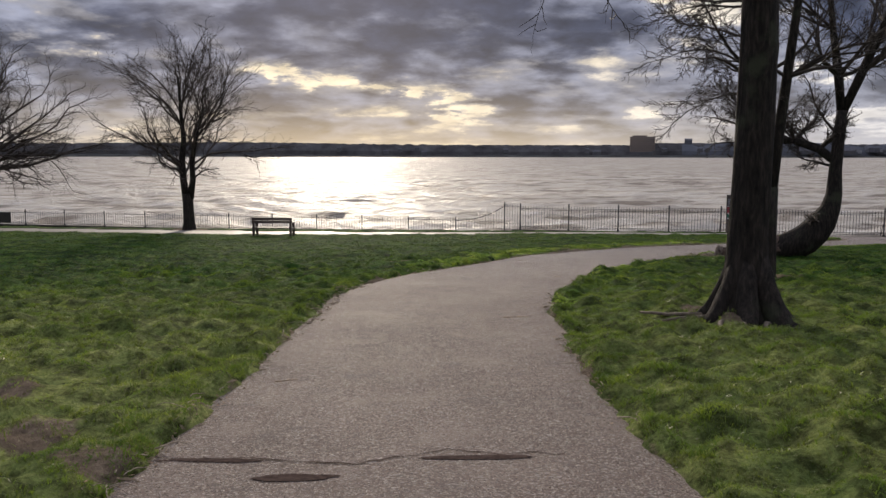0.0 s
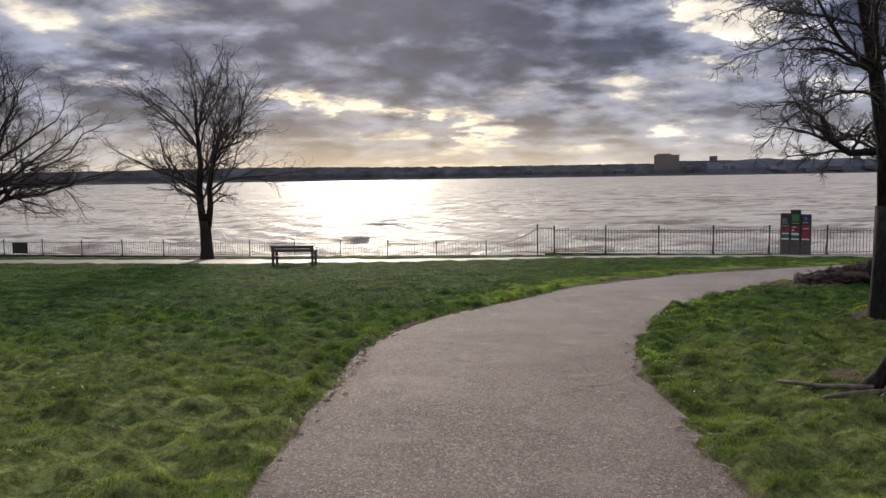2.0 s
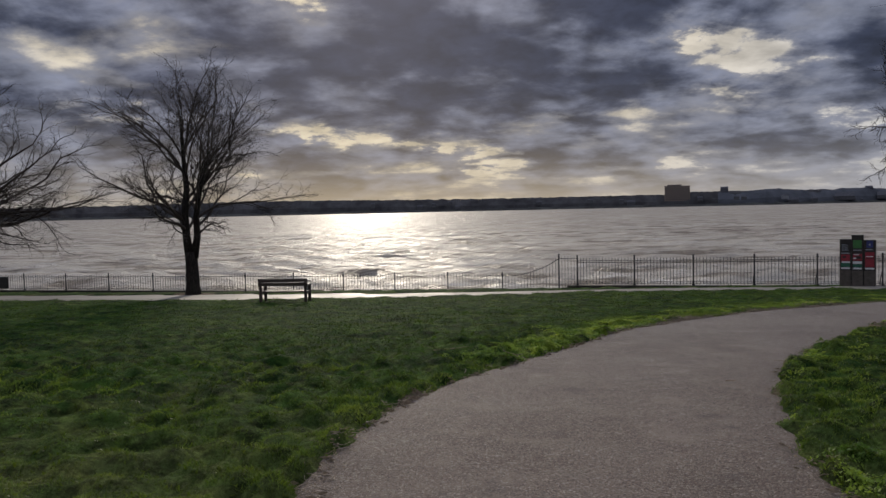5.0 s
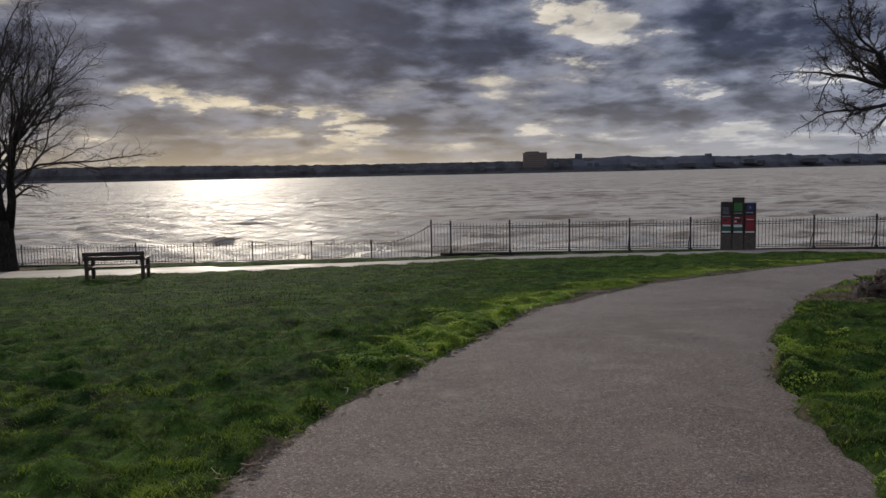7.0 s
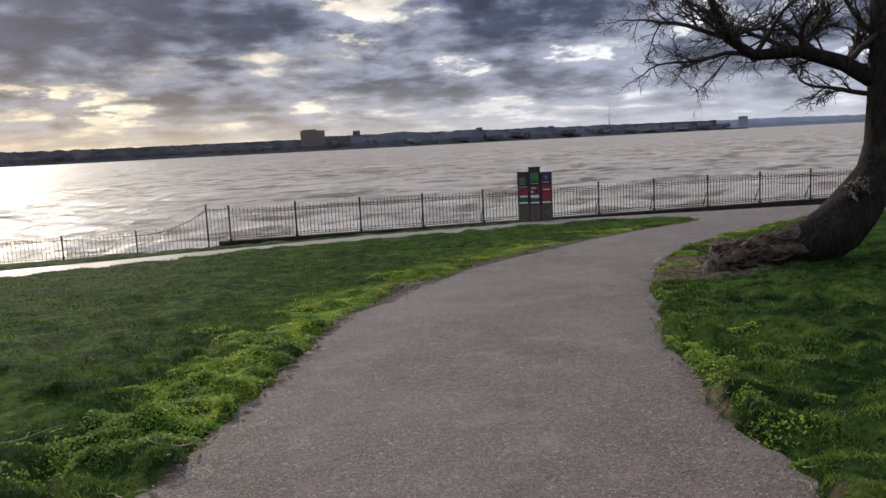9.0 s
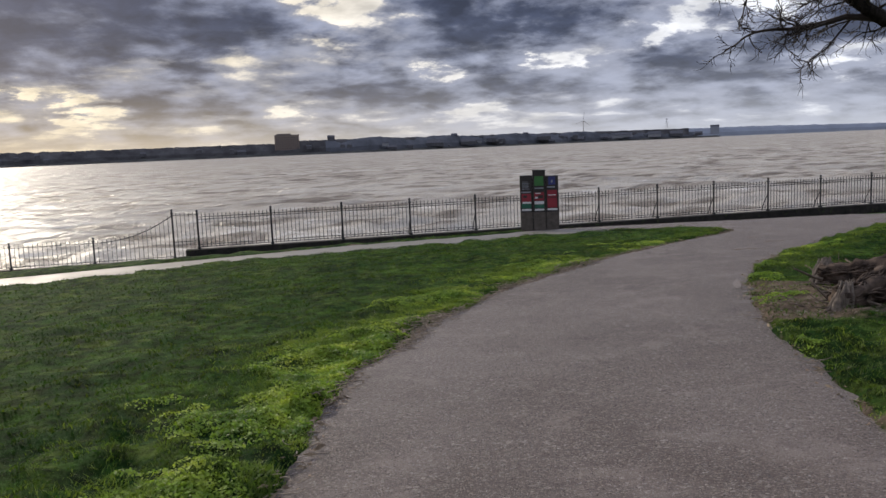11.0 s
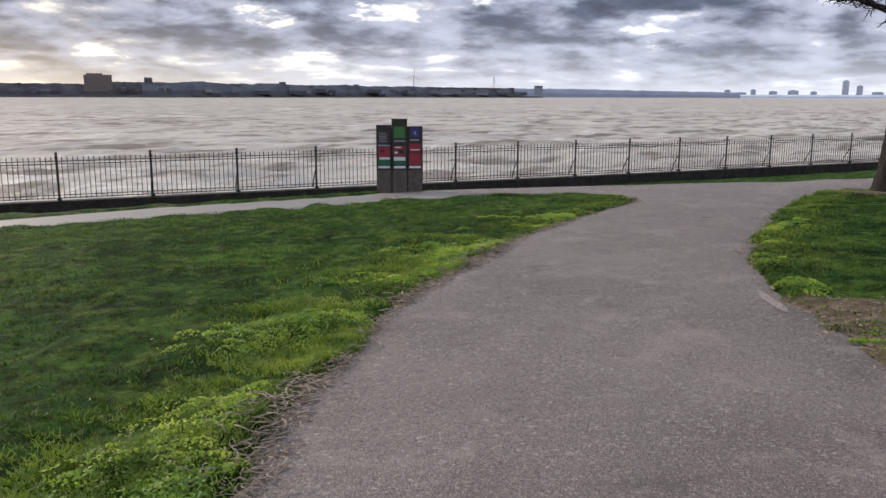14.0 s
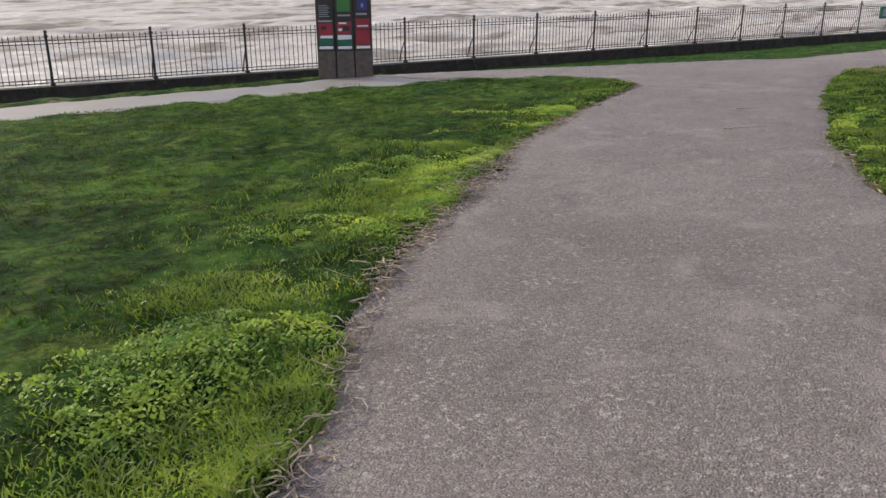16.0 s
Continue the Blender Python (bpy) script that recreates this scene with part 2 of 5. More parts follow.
def mat_asphalt(n):
    pos = place(n)
    grit = n.add("ShaderNodeTexVoronoi")
    n.put(grit.inputs["Vector"], pos)
    grit.inputs["Scale"].default_value = 115.0
    chip = n.add("ShaderNodeTexVoronoi")
    n.put(chip.inputs["Vector"], pos)
    chip.inputs["Scale"].default_value = 52.0
    fine = n.noise(pos, 150.0, 3.0, 0.7)
    wide = n.noise(pos, 0.7, 6.0, 0.62)
    c = n.ramp(wide, [(0.3, (0.088, 0.056, 0.041)), (0.5, (0.136, 0.092, 0.069)), (0.7, (0.185, 0.134, 0.104))])
    # greyer and paler down by the junction: glancing sheen put into the colour
    sep = n.add("ShaderNodeSeparateXYZ")
    n.put(sep.inputs[0], pos)
    grey = range01(n, n.math("ADD", sep.outputs[1], n.math("MULTIPLY", wide, 7.0)), 13.0, 25.0)
    c = n.mix(grey, c, n.ramp(wide, [(0.3, (0.115, 0.091, 0.079)), (0.7, (0.195, 0.160, 0.142))]))
    stone = n.add("ShaderNodeSeparateColor")
    n.put(stone.inputs[0], grit.outputs["Color"])
    large = n.add("ShaderNodeSeparateColor")
    n.put(large.inputs[0], chip.outputs["Color"])
    # pale chips; sun sparkle on them is put into the colour, strongest uphill
    c = n.mix(n.math("MULTIPLY", n.ramp(stone.outputs[0], [(0.66, 0.0), (1.0, 0.80)]), n.math("SUBTRACT", 1.0, n.math("MULTIPLY", grey, 0.5))), c, (0.46, 0.39, 0.33, 1))
    c = n.mix(n.math("MULTIPLY", n.ramp(large.outputs[0], [(0.86, 0.0), (0.97, 0.65)]), n.ramp(n.noise(pos, 3.0, 4.0), [(0.40, 0.25), (0.62, 1.0)])), c, (0.42, 0.37, 0.335, 1))
    c = n.mix(n.ramp(n.noise(pos, 46.0, 3.0, 0.75), [(0.40, 0.45), (0.50, 0.0)]), c, (0.062, 0.049, 0.043, 1))
    c = n.mix(n.ramp(fine, [(0.38, 0.75), (0.54, 0.0)]), c, (0.055, 0.047, 0.043, 1))
    # worn lighter smears and darker damp blotches
    c = n.mix(n.math("MULTIPLY", range01(n, n.noise(pos, 1.7, 7.0, 0.68, 0.4), 0.52, 0.68), 0.55), c, n.mix(grey, (0.215, 0.165, 0.135, 1), (0.225, 0.187, 0.168, 1)))
    c = n.mix(n.math("MULTIPLY", range01(n, n.noise(pos, 2.1, 7.0, 0.72, 0.3), 0.54, 0.70), 0.60), c, (0.072, 0.056, 0.050, 1))
    h = n.math("ADD", n.math("MULTIPLY", grit.outputs["Distance"], -0.8), n.math("MULTIPLY", fine, 0.5))
    shiny = n.ramp(stone.outputs[1], [(0.84, 0.88), (0.93, 0.22)])
    return surface(n, c, shiny, bump=h, strength=1.0, distance=0.010, spec=0.30)


def mat_concrete(n):
    pos = place(n)
    damp = n.noise(pos, 0.7, 4.0, 0.6)
    c = n.ramp(n.noise(pos, 1.4, 6.0, 0.6), [(0.3, (0.105, 0.095, 0.083)), (0.7, (0.170, 0.154, 0.135))])
    c = n.mix(n.ramp(n.noise(pos, 22.0, 4.0), [(0.4, 0.35), (0.6, 0.0)]), c, (0.16, 0.145, 0.12, 1))
    return surface(n, c, n.ramp(damp, [(0.35, 0.50), (0.65, 0.72)]), bump=n.noise(pos, 40.0, 4.0), strength=0.25, distance=0.01, spec=0.25)


def mat_wall(n):
    pos = place(n)
    c = n.ramp(n.noise(pos, 3.0, 7.0, 0.65), [(0.3, (0.016, 0.014, 0.013)), (0.7, (0.042, 0.037, 0.033))])
    c = n.mix(range01(n, n.noise(pos, 7.0, 5.0), 0.58, 0.7), c, (0.045, 0.06, 0.025, 1))
    return surface(n, c, 0.8, bump=n.noise(pos, 25.0, 6.0), strength=0.5, distance=0.02, spec=0.08)


def mat_bark(n):
    pos = place(n)
    sq = n.add("ShaderNodeMapping")
    n.put(sq.inputs[0], pos)
    sq.inputs["Scale"].default_value = (1, 1, 0.22)
    ridge = n.noise(sq.outputs[0], 26.0, 6.0, 0.62, 0.4)
    c = n.ramp(ridge, [(0.32, (0.007, 0.006, 0.005)), (0.52, (0.020, 0.016, 0.013)), (0.74, (0.047, 0.037, 0.030))])
    c = n.mix(range01(n, n.noise(pos, 2.2, 5.0, 0.6), 0.54, 0.70), c, (0.034, 0.037, 0.023, 1))
    return surface(n, c, 0.85, bump=ridge, strength=0.9, distance=0.03, spec=0.12)


def mat_twig(n):
    pos = place(n)
    c = n.ramp(n.noise(pos, 4.0, 3.0), [(0.3, (0.022, 0.017, 0.014)), (0.7, (0.058, 0.042, 0.032))])
    return surface(n, c, 0.75, spec=0.3)


def mat_iron(n):
    pos = place(n)
    rust = range01(n, n.noise(pos, 6.0, 6.0, 0.65), 0.55, 0.7)
    c = n.mix(rust, (0.014, 0.014, 0.016, 1), (0.060, 0.030, 0.018, 1))
    return surface(n, c, n.mix(rust, (0.45, 0.45, 0.45, 1), (0.8, 0.8, 0.8, 1)), bump=n.noise(pos, 60.0, 4.0), strength=0.2, distance=0.003)


def mat_wood(n, dark=1.0):
    pos = place(n)
    g = n.noise(pos, 14.0, 6.0, 0.6, 0.8)
    c = n.ramp(g, [(0.3, (0.020 * dark, 0.013 * dark, 0.010 * dark)), (0.7, (0.060 * dark, 0.038 * dark, 0.027 * dark))])
    return surface(n, c, 0.6, bump=g, strength=0.3, distance=0.004)


def mat_water(n):
    pos = place(n)
    squeeze = n.add("ShaderNodeMapping")
    n.put(squeeze.inputs[0], pos)
    squeeze.inputs["Rotation"].default_value = (0, 0, radians(12))
    squeeze.inputs["Scale"].default_value = (0.5, 1.0, 1.0)
    w0 = n.noise(squeeze.outputs[0], 0.05, 3.0, 0.6, 0.5)
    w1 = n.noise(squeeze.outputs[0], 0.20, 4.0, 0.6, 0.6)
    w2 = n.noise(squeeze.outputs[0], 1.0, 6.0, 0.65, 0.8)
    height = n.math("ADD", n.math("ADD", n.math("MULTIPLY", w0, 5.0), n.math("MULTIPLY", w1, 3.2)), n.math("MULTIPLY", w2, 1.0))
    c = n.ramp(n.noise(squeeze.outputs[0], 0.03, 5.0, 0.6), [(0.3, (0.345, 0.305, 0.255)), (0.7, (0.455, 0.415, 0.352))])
    # low w1 darkened: shaded wave troughs put into the colour
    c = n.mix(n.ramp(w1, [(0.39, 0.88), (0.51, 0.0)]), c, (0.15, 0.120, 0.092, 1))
    foam = range01(n, n.math("ADD", n.math("MULTIPLY", w2, 0.55), n.math("MULTIPLY", w1, 0.55)), 0.615, 0.70)
    c = n.mix(n.math("MULTIPLY", foam, 0.55), c, (0.66, 0.63, 0.58, 1))
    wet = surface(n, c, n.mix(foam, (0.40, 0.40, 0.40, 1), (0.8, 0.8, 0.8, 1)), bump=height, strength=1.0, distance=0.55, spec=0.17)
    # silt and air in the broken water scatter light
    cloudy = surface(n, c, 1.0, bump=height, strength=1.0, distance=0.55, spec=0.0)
    both = n.add("ShaderNodeMixShader")
    both.inputs[0].default_value = 0.58
    n.put(both.inputs[1], wet), n.put(both.inputs[2], cloudy)
    return both.outputs[0]


def plain(color, rough=0.7, scale=6.0, spread=0.35, metal=0.0, bump=0.2, spec=0.4):
    def build(n):
        pos = place(n)
        g = n.noise(pos, scale, 6.0, 0.6)
        lo, hi = [v * (1 - spread) for v in color], [v * (1 + spread) for v in color]
        return surface(n, n.ramp(g, [(0.3, tuple(lo)), (0.7, tuple(hi))]), rough, metal, bump=g, strength=bump, distance=0.004, spec=spec)
    return build


M = {
    "ground": material("ground", mat_ground), "blade": material("blade", mat_blade), "lush": material("lush", mat_lush), "asphalt": material("asphalt", mat_asphalt),
    "concrete": material("concrete", mat_concrete), "wall": material("wall", mat_wall), "bark": material("bark", mat_bark),
    "twig": material("twig", mat_twig), "iron": material("iron", mat_iron), "wood": material("wood", mat_wood), "water": material("water", mat_water),
    "board": material("board", plain((0.030, 0.024, 0.020), 0.5)), "plinth": material("plinth", plain((0.085, 0.070, 0.056), 0.8, 9.0)),
    "white": material("white", plain((0.58, 0.58, 0.56), 0.5, spread=0.08)), "red": material("red", plain((0.24, 0.024, 0.034), 0.5, spread=0.15)),
    "green": material("green", plain((0.018, 0.105, 0.062), 0.45, spread=0.2)), "lime": material("lime", plain((0.045, 0.15, 0.04), 0.45, spread=0.2)),
    "blue": material("blue", plain((0.035, 0.04, 0.14), 0.45, spread=0.2)), "grey": material("grey", plain((0.22, 0.23, 0.25), 0.6, spread=0.2)),
    "far_wood": material("far_wood", plain((0.060, 0.058, 0.060), 0.95, 0.03, 0.5, spec=0.0)),
    "far_shore": material("far_shore", plain((0.06, 0.06, 0.058), 0.95, 0.02, 0.4, spec=0.0)),
    # distance haze is mixed into the headland's base colour
    "haze_tint_land": material("haze_tint_land", plain((0.20, 0.218, 0.255), 0.95, 0.01, 0.12, spec=0.0)),
    "brick": material("brick", plain((0.20, 0.16, 0.135), 0.9, 0.2, 0.2, spec=0.0)), "slate": material("slate", plain((0.09, 0.09, 0.10), 0.8, 0.3, 0.3, spec=0.0)),
    "render_wall": material("render_wall", plain((0.45, 0.44, 0.42), 0.8, 0.3, 0.15, spec=0.0)), "pane": material("pane", plain((0.03, 0.035, 0.045), 0.2, spread=0.1)),
    "litter": material("litter", plain((0.26, 0.175, 0.11), 0.8, 40.0, 0.7)), "stone": material("stone", plain((0.21, 0.175, 0.14), 0.85, 20.0, 0.4)),
    "dry": material("dry", plain((0.25, 0.19, 0.125), 0.8, 30.0, 0.5)), "tar": material("tar", plain((0.060, 0.042, 0.034), 0.95, 30.0, 0.5, spec=0.0)),
    "splinter": material("splinter", plain((0.125, 0.098, 0.076), 0.9, 16.0, 0.65, bump=0.9)),
    "root": material("root", plain((0.072, 0.052, 0.040), 0.9, 9.0, 0.85, bump=1.0, spec=0.1)), "stem": material("stem", plain((0.25, 0.195, 0.14), 0.8, 18.0, 0.65)),
    # far and mid tints carry the distance haze in their base colour
    "far_pale": material("far_pale", plain((0.20, 0.205, 0.215), 0.9, 0.3, 0.15, spec=0.0)), "far_dull": material("far_dull", plain((0.088, 0.088, 0.094), 0.9, 0.3, 0.2, spec=0.0)),
    "far_haze_tint": material("far_haze_tint", plain((0.42, 0.45, 0.50), 0.95, 0.01, 0.08, spec=0.0)), "mid_haze_tint": material("mid_haze_tint", plain((0.080, 0.084, 0.096), 0.95, 0.02, 0.35, spec=0.0)), "worn": material("worn", plain((0.20, 0.170, 0.152), 0.9, 30.0, 0.35, spec=0.1)),
    "herb": material("herb", mat_herb), "far_blade": material("far_blade", lambda n: mat_blade(n, 0.0)),
    "deadwood": material("deadwood", plain((0.11, 0.083, 0.06), 0.9, 12.0, 0.6, bump=0.8)),
}


# ---- building blocks ----
def mesh_object(name, verts, faces, mat, parent=None, smooth=False, label=""):
    me = bpy.data.meshes.new(name)
    me.from_pydata([tuple(v) for v in verts], [], [tuple(f) for f in faces])
    if smooth:
        me.polygons.foreach_set("use_smooth", [True] * len(me.polygons))
    me.materials.append(mat)
    me.update()
    ob = new(name, me)
    if parent:
        ob.parent = parent
    if label:
        ob["label"] = label
    return ob


def part(name, bm, mat, parent=None, label="", smooth=False):
    me = bpy.data.meshes.new(name)
    bm.to_mesh(me)
    bm.free()
    if smooth:
        me.polygons.foreach_set("use_smooth", [True] * len(me.polygons))
    me.materials.append(mat)
    ob = new(name, me)
    if parent:
        ob.parent = parent
    if label:
        ob["label"] = label
    return ob


def box(sx, sy, sz, at=(0, 0, 0), bevel=0.0, turn=None, bm=None):
    """A box of that size whose base centre stands at at."""
    own = bmesh.new()
    bmesh.ops.create_cube(own, size=1.0)
    bmesh.ops.scale(own, vec=(sx, sy, sz), verts=own.verts)
    if bevel:
        bmesh.ops.bevel(own, geom=own.edges[:], offset=bevel, segments=2, affect="EDGES", profile=0.7)
    bmesh.ops.translate(own, vec=(0, 0, sz / 2), verts=own.verts)
    if turn is not None:
        bmesh.ops.transform(own, matrix=turn, verts=own.verts)
    bmesh.ops.translate(own, vec=at, verts=own.verts)
    if bm is None:
        return own
    me = bpy.data.meshes.new("joined")
    own.to_mesh(me)
    own.free()
    bm.from_mesh(me)
    bpy.data.meshes.remove(me)
    return bm


def empty(name, x, y, z, rz=0.0, **tags):
    ob = new(name)
    ob.matrix_world = pose(x, y, z, 0, 0, rz)
    return tagged(ob, **tags)


def tubes(lines, sides, verts, faces, knobbly=0.0):
    """Adds tapering tubes: each line is a list of (point, radius)."""
    ring = [(math.cos(2 * math.pi * k / sides), math.sin(2 * math.pi * k / sides)) for k in range(sides)]
    for line in lines:
        base = len(verts)
        side = None
        for i, (p, r) in enumerate(line):
            a, b = line[max(i - 1, 0)][0], line[min(i + 1, len(line) - 1)][0]
            d = (b - a).normalized()
            if side is None:
                side = d.cross(Vector((0.3, 0.2, 1)) if abs(d.z) < 0.9 else Vector((1, 0.1, 0))).normalized()
            side = (side - d * side.dot(d)).normalized()
            other = d.cross(side)
            for c, s in ring:
                k = 1.0
                if knobbly:
                    q = p * 2.2 + (side * c + other * s) * 1.6
                    k += knobbly * noise.noise(q) + knobbly * 0.5 * noise.noise(q * 3.1)
                verts.append(p + (side * c + other * s) * r * k)
            if i:
                o = base + (i - 1) * sides
                for k in range(sides):
                    faces.append((o + k, o + (k + 1) % sides, o + sides + (k + 1) % sides, o + sides + k))
        faces.append(tuple(base + (len(line) - 1) * sides + k for k in range(sides)))
        faces.append(tuple(base + k for k in reversed(range(sides))))


# ---- the ground ----
P0X, P0Y = 7.6085, 44.83             # first tall post of the sea fence
DX, DY = 2.6403, -0.5434             # one fence bay
NX, NY = 0.20158, 0.97947            # from land to water
PROM = -3.0                          # level at the foot of the fence
WATER = -4.6


def smooth01(a):
    a = np.clip(a, 0, 1)
    return a * a * (3 - 2 * a)


def shore(x, y):
    """Metres from the fence line towards the land."""
    return (P0X - x) * NX + (P0Y - y) * NY


def ground_z(x, y):
    v = shore(x, y)
    zp = 0.30 - 0.06 * np.maximum(y, -25.0)
    start = 8.0 + 6.0 * smooth01((x - 12.0) / 12.0)
    s = np.clip((start - v) / (start - 0.3), 0, 1)
    # the lawn beside the first trees stands a little higher than the path
    off = x - np.interp(y, [-40, 4.4, 7.5, 9.9, 12.4, 14.75, 16.9], [1.35, 1.35, 1.38, 1.56, 2.05, 2.95, 4.15])
    zp = zp + 0.12 * smooth01(off / 1.7) * smooth01((y - 1.0) / 4.0) * (1 - smooth01((y - 11.0) / 5.0))
    return zp + s * (PROM - zp)


LEFT = [(-1.35, -40), (-1.32, 2), (-1.28, 5.6), (-1.22, 8.2), (-1.20, 11.7), (-0.84, 13.6), (-0.30, 14.95), (0.10, 15.6), (0.50, 16.4), (0.88, 17.12), (1.70, 18.7), (2.0, 19.4), (2.6, 20.4), (3.2, 21.0), (3.68, 21.75), (4.2, 22.3), (4.75, 22.68), (5.35, 23.35), (6.0, 23.9), (7.3, 24.75),
        (9.2, 26.0), (11.6, 27.15), (13.6, 27.95), (14.5, 28.35), (14.95, 29.0), (15.2, 30.1), (14.85, 31.2), (13.4, 32.2), (11.4, 32.8), (9.0, 33.4), (6.3, 33.9),
        (4.0, 34.0), (1.5, 33.6), (-3.0, 32.8), (-8.0, 33.2), (-13.0, 34.3), (-19.0, 36.2), (-30, 40), (-70, 52)]
FAR = [(-70, 57), (-30, 44.5), (-19, 40.6), (-11, 38.4), (-4, 36.8), (2.5, 36.1), (6.5, 36.3), (10, 35.5), (12.2, 34.9), (14.5, 35.1), (17.5, 34.4), (20, 33.4), (23.5, 32.6), (30, 31.6), (48, 28), (80, 19)]
RIGHT = [(80, 8), (45, 18), (30, 22.6), (24, 24.6), (20.5, 25.7), (18.9, 26.2), (17.4, 26.45), (15.6, 25.9), (13.2, 24.9), (10.9, 23.75), (9.4, 22.8), (8.25, 21.9), (7.3, 20.9), (6.1, 19.5), (4.15, 16.9), (2.95, 14.75),
         (2.05, 12.4), (1.56, 9.9), (1.38, 7.5), (1.32, 5.7), (1.34, 4.4), (1.33, -40)]
PAVED = np.array(LEFT + FAR + RIGHT)


def paved(x, y):
    """Signed metres from the edge of the paths: positive on the paving."""
    best = np.full(x.shape, 1e9)
    inside = np.zeros(x.shape, bool)
    for (ax, ay), (bx, by) in zip(PAVED, np.roll(PAVED, -1, 0)):
        ex, ey = bx - ax, by - ay
        f = np.clip(((x - ax) * ex + (y - ay) * ey) / (ex * ex + ey * ey), 0, 1)
        best = np.minimum(best, (x - ax - f * ex) ** 2 + (y - ay - f * ey) ** 2)
        cross = (ay > y) != (by > y)
        inside ^= cross & (x < ex * (y - ay) / (ey if ey else 1e-9) + ax)
    return np.where(inside, 1, -1) * np.sqrt(best)


def wave_noise(x, y, seed, terms=24, lo=0.3, hi=2.5):
    """Cheap smooth noise of about -1 to 1, with wave numbers between lo and hi."""
    rng = np.random.default_rng(seed)
    out = np.zeros(x.shape)
    for _ in range(terms):
        k, a, ph = rng.uniform(lo, hi), rng.uniform(0, 2 * math.pi), rng.uniform(0, 2 * math.pi)
        out += np.sin(k * (math.cos(a) * x + math.sin(a) * y) + ph)
    return out / math.sqrt(terms)


def axis(pieces):
    """Grid lines: (from, to, step) pieces."""
    out = []
    for a, b, s in pieces:
        out.extend(np.arange(a, b - 1e-6, s))
    return np.array(out + [pieces[-1][1]])


def grid(name, xs, ys, z, mat, parent=None, keep=None, smooth=True):
    X, Y = np.meshgrid(xs, ys)
    Z = z(X, Y)
    nx, ny = len(xs), len(ys)
    idx = np.arange(nx * ny).reshape(ny, nx)
    quads = np.stack([idx[:-1, :-1], idx[:-1, 1:], idx[1:, 1:], idx[1:, :-1]], -1).reshape(-1, 4)
    if keep is not None:
        k = keep(X, Y)
        kq = k.ravel()[quads].any(1)
        quads = quads[kq]
    me = bpy.data.meshes.new(name)
    me.vertices.add(nx * ny)
    me.vertices.foreach_set("co", np.stack([X, Y, Z], -1).astype(np.float32).ravel())
    me.loops.add(len(quads) * 4)
    me.loops.foreach_set("vertex_index", quads.astype(np.int32).ravel())
    me.polygons.add(len(quads))
    me.polygons.foreach_set("loop_start", np.arange(0, len(quads) * 4, 4, dtype=np.int32))
    me.polygons.foreach_set("use_smooth", np.full(len(quads), smooth))
    me.materials.append(mat)
    me.update(calc_edges=True)
    me.validate()
    ob = new(name, me)
    if parent:
        ob.parent = parent
    return ob, X, Y


SOIL = [(7.35, 20.2, 1.6), (7.95, 21.1, 0.7), (6.7, 19.8, 0.75), (3.3, 7.95, 0.5), (2.98, 8.25, 0.35), (3.1, 8.95, 0.35), (-2.75, 5.6, 0.35), (-2.1, 4.6, 0.4), (-1.5, 4.1, 0.3), (17.9, 25.7, 0.9), (5.6, 13.2, 0.7), (-11.6, 38.8, 1.2)]


def soil_at(x, y):
    s = np.zeros(x.shape)
    for sx, sy, r in SOIL:
        s = np.maximum(s, 1.15 - np.hypot(x - sx, y - sy) / r)
    edge = paved(x, y)
    return np.maximum(np.clip(s, 0, 1), np.clip(1.0 - np.abs(edge + 0.0) / 0.10, 0, 1) * (0.62 + 0.5 * wave_noise(x, y, 5, lo=0.6, hi=3.0)))


def turf_z(x, y):
    e = paved(x, y) + 0.045 * wave_noise(x, y, 3, lo=2, hi=9) + 0.030 * wave_noise(x, y, 4, lo=9, hi=26)
    step = smooth01((0.06 - e) / 0.16)
    z = ground_z(x, y) - 0.07 + 0.105 * step + (0.026 * wave_noise(x, y, 6, lo=2, hi=9) + 0.042 * wave_noise(x, y, 7, lo=8, hi=24) * smooth01((24.0 - y) / 8.0)) * step
    return np.where(shore(x, y) < 0.3, ground_z(x, y) - 0.01, z)


gx = axis([(-400, -60, 20), (-60, -26, 2), (-26, -8, 0.6), (-8, 20, 0.11), (20, 30, 0.4), (30, 90, 3), (90, 400, 20)])
gy = axis([(-400, -40, 20), (-40, -4, 2), (-4, 2, 0.4), (2, 30, 0.11), (30, 40, 0.3), (40, 62, 0.8), (62, 140, 4)])
ground, GX, GY = grid("ground", gx, gy, turf_z, M["ground"], keep=lambda x, y: shore(x, y) > -0.25)
soil = ground.data.attributes.new("soil", "FLOAT", "POINT")
soil.data.foreach_set("value", soil_at(GX, GY).astype(np.float32).ravel())
tagged(ground, "mown green grass slope with bare earth patches", "lawn", kind="structure")

px = axis([(-70, -20, 2), (-20, -2, 0.5), (-2, 20, 0.25), (20, 80, 1.5)])
py = axis([(-40, -2, 2), (-2, 36, 0.25), (36, 60, 1.0)])


def path_z(x, y):
    return ground_z(x, y) + 0.006 * wave_noise(x, y, 8, lo=0.6, hi=2.5)


def bed_z(x, y):
    """The paving, which dips away below the turf."""
    return path_z(x, y) - 0.16 * smooth01((-paved(x, y) - 0.04) / 0.30)


path, _, _ = grid("path", px, py, bed_z, M["asphalt"], keep=lambda x, y: paved(x, y) > -0.4)
tagged(path, "worn grey-brown asphalt footpath with gritty surface", "path", kind="structure")

promenade, _, _ = grid("promenade", px, py, lambda x, y: bed_z(x, y) + 0.006, M["concrete"], keep=lambda x, y: (paved(x, y) > -0.3) & (shore(x, y) < 14.4) & (x < 13.6))
tagged(promenade, "damp pale concrete promenade strip along the river", "promenade", kind="structure")


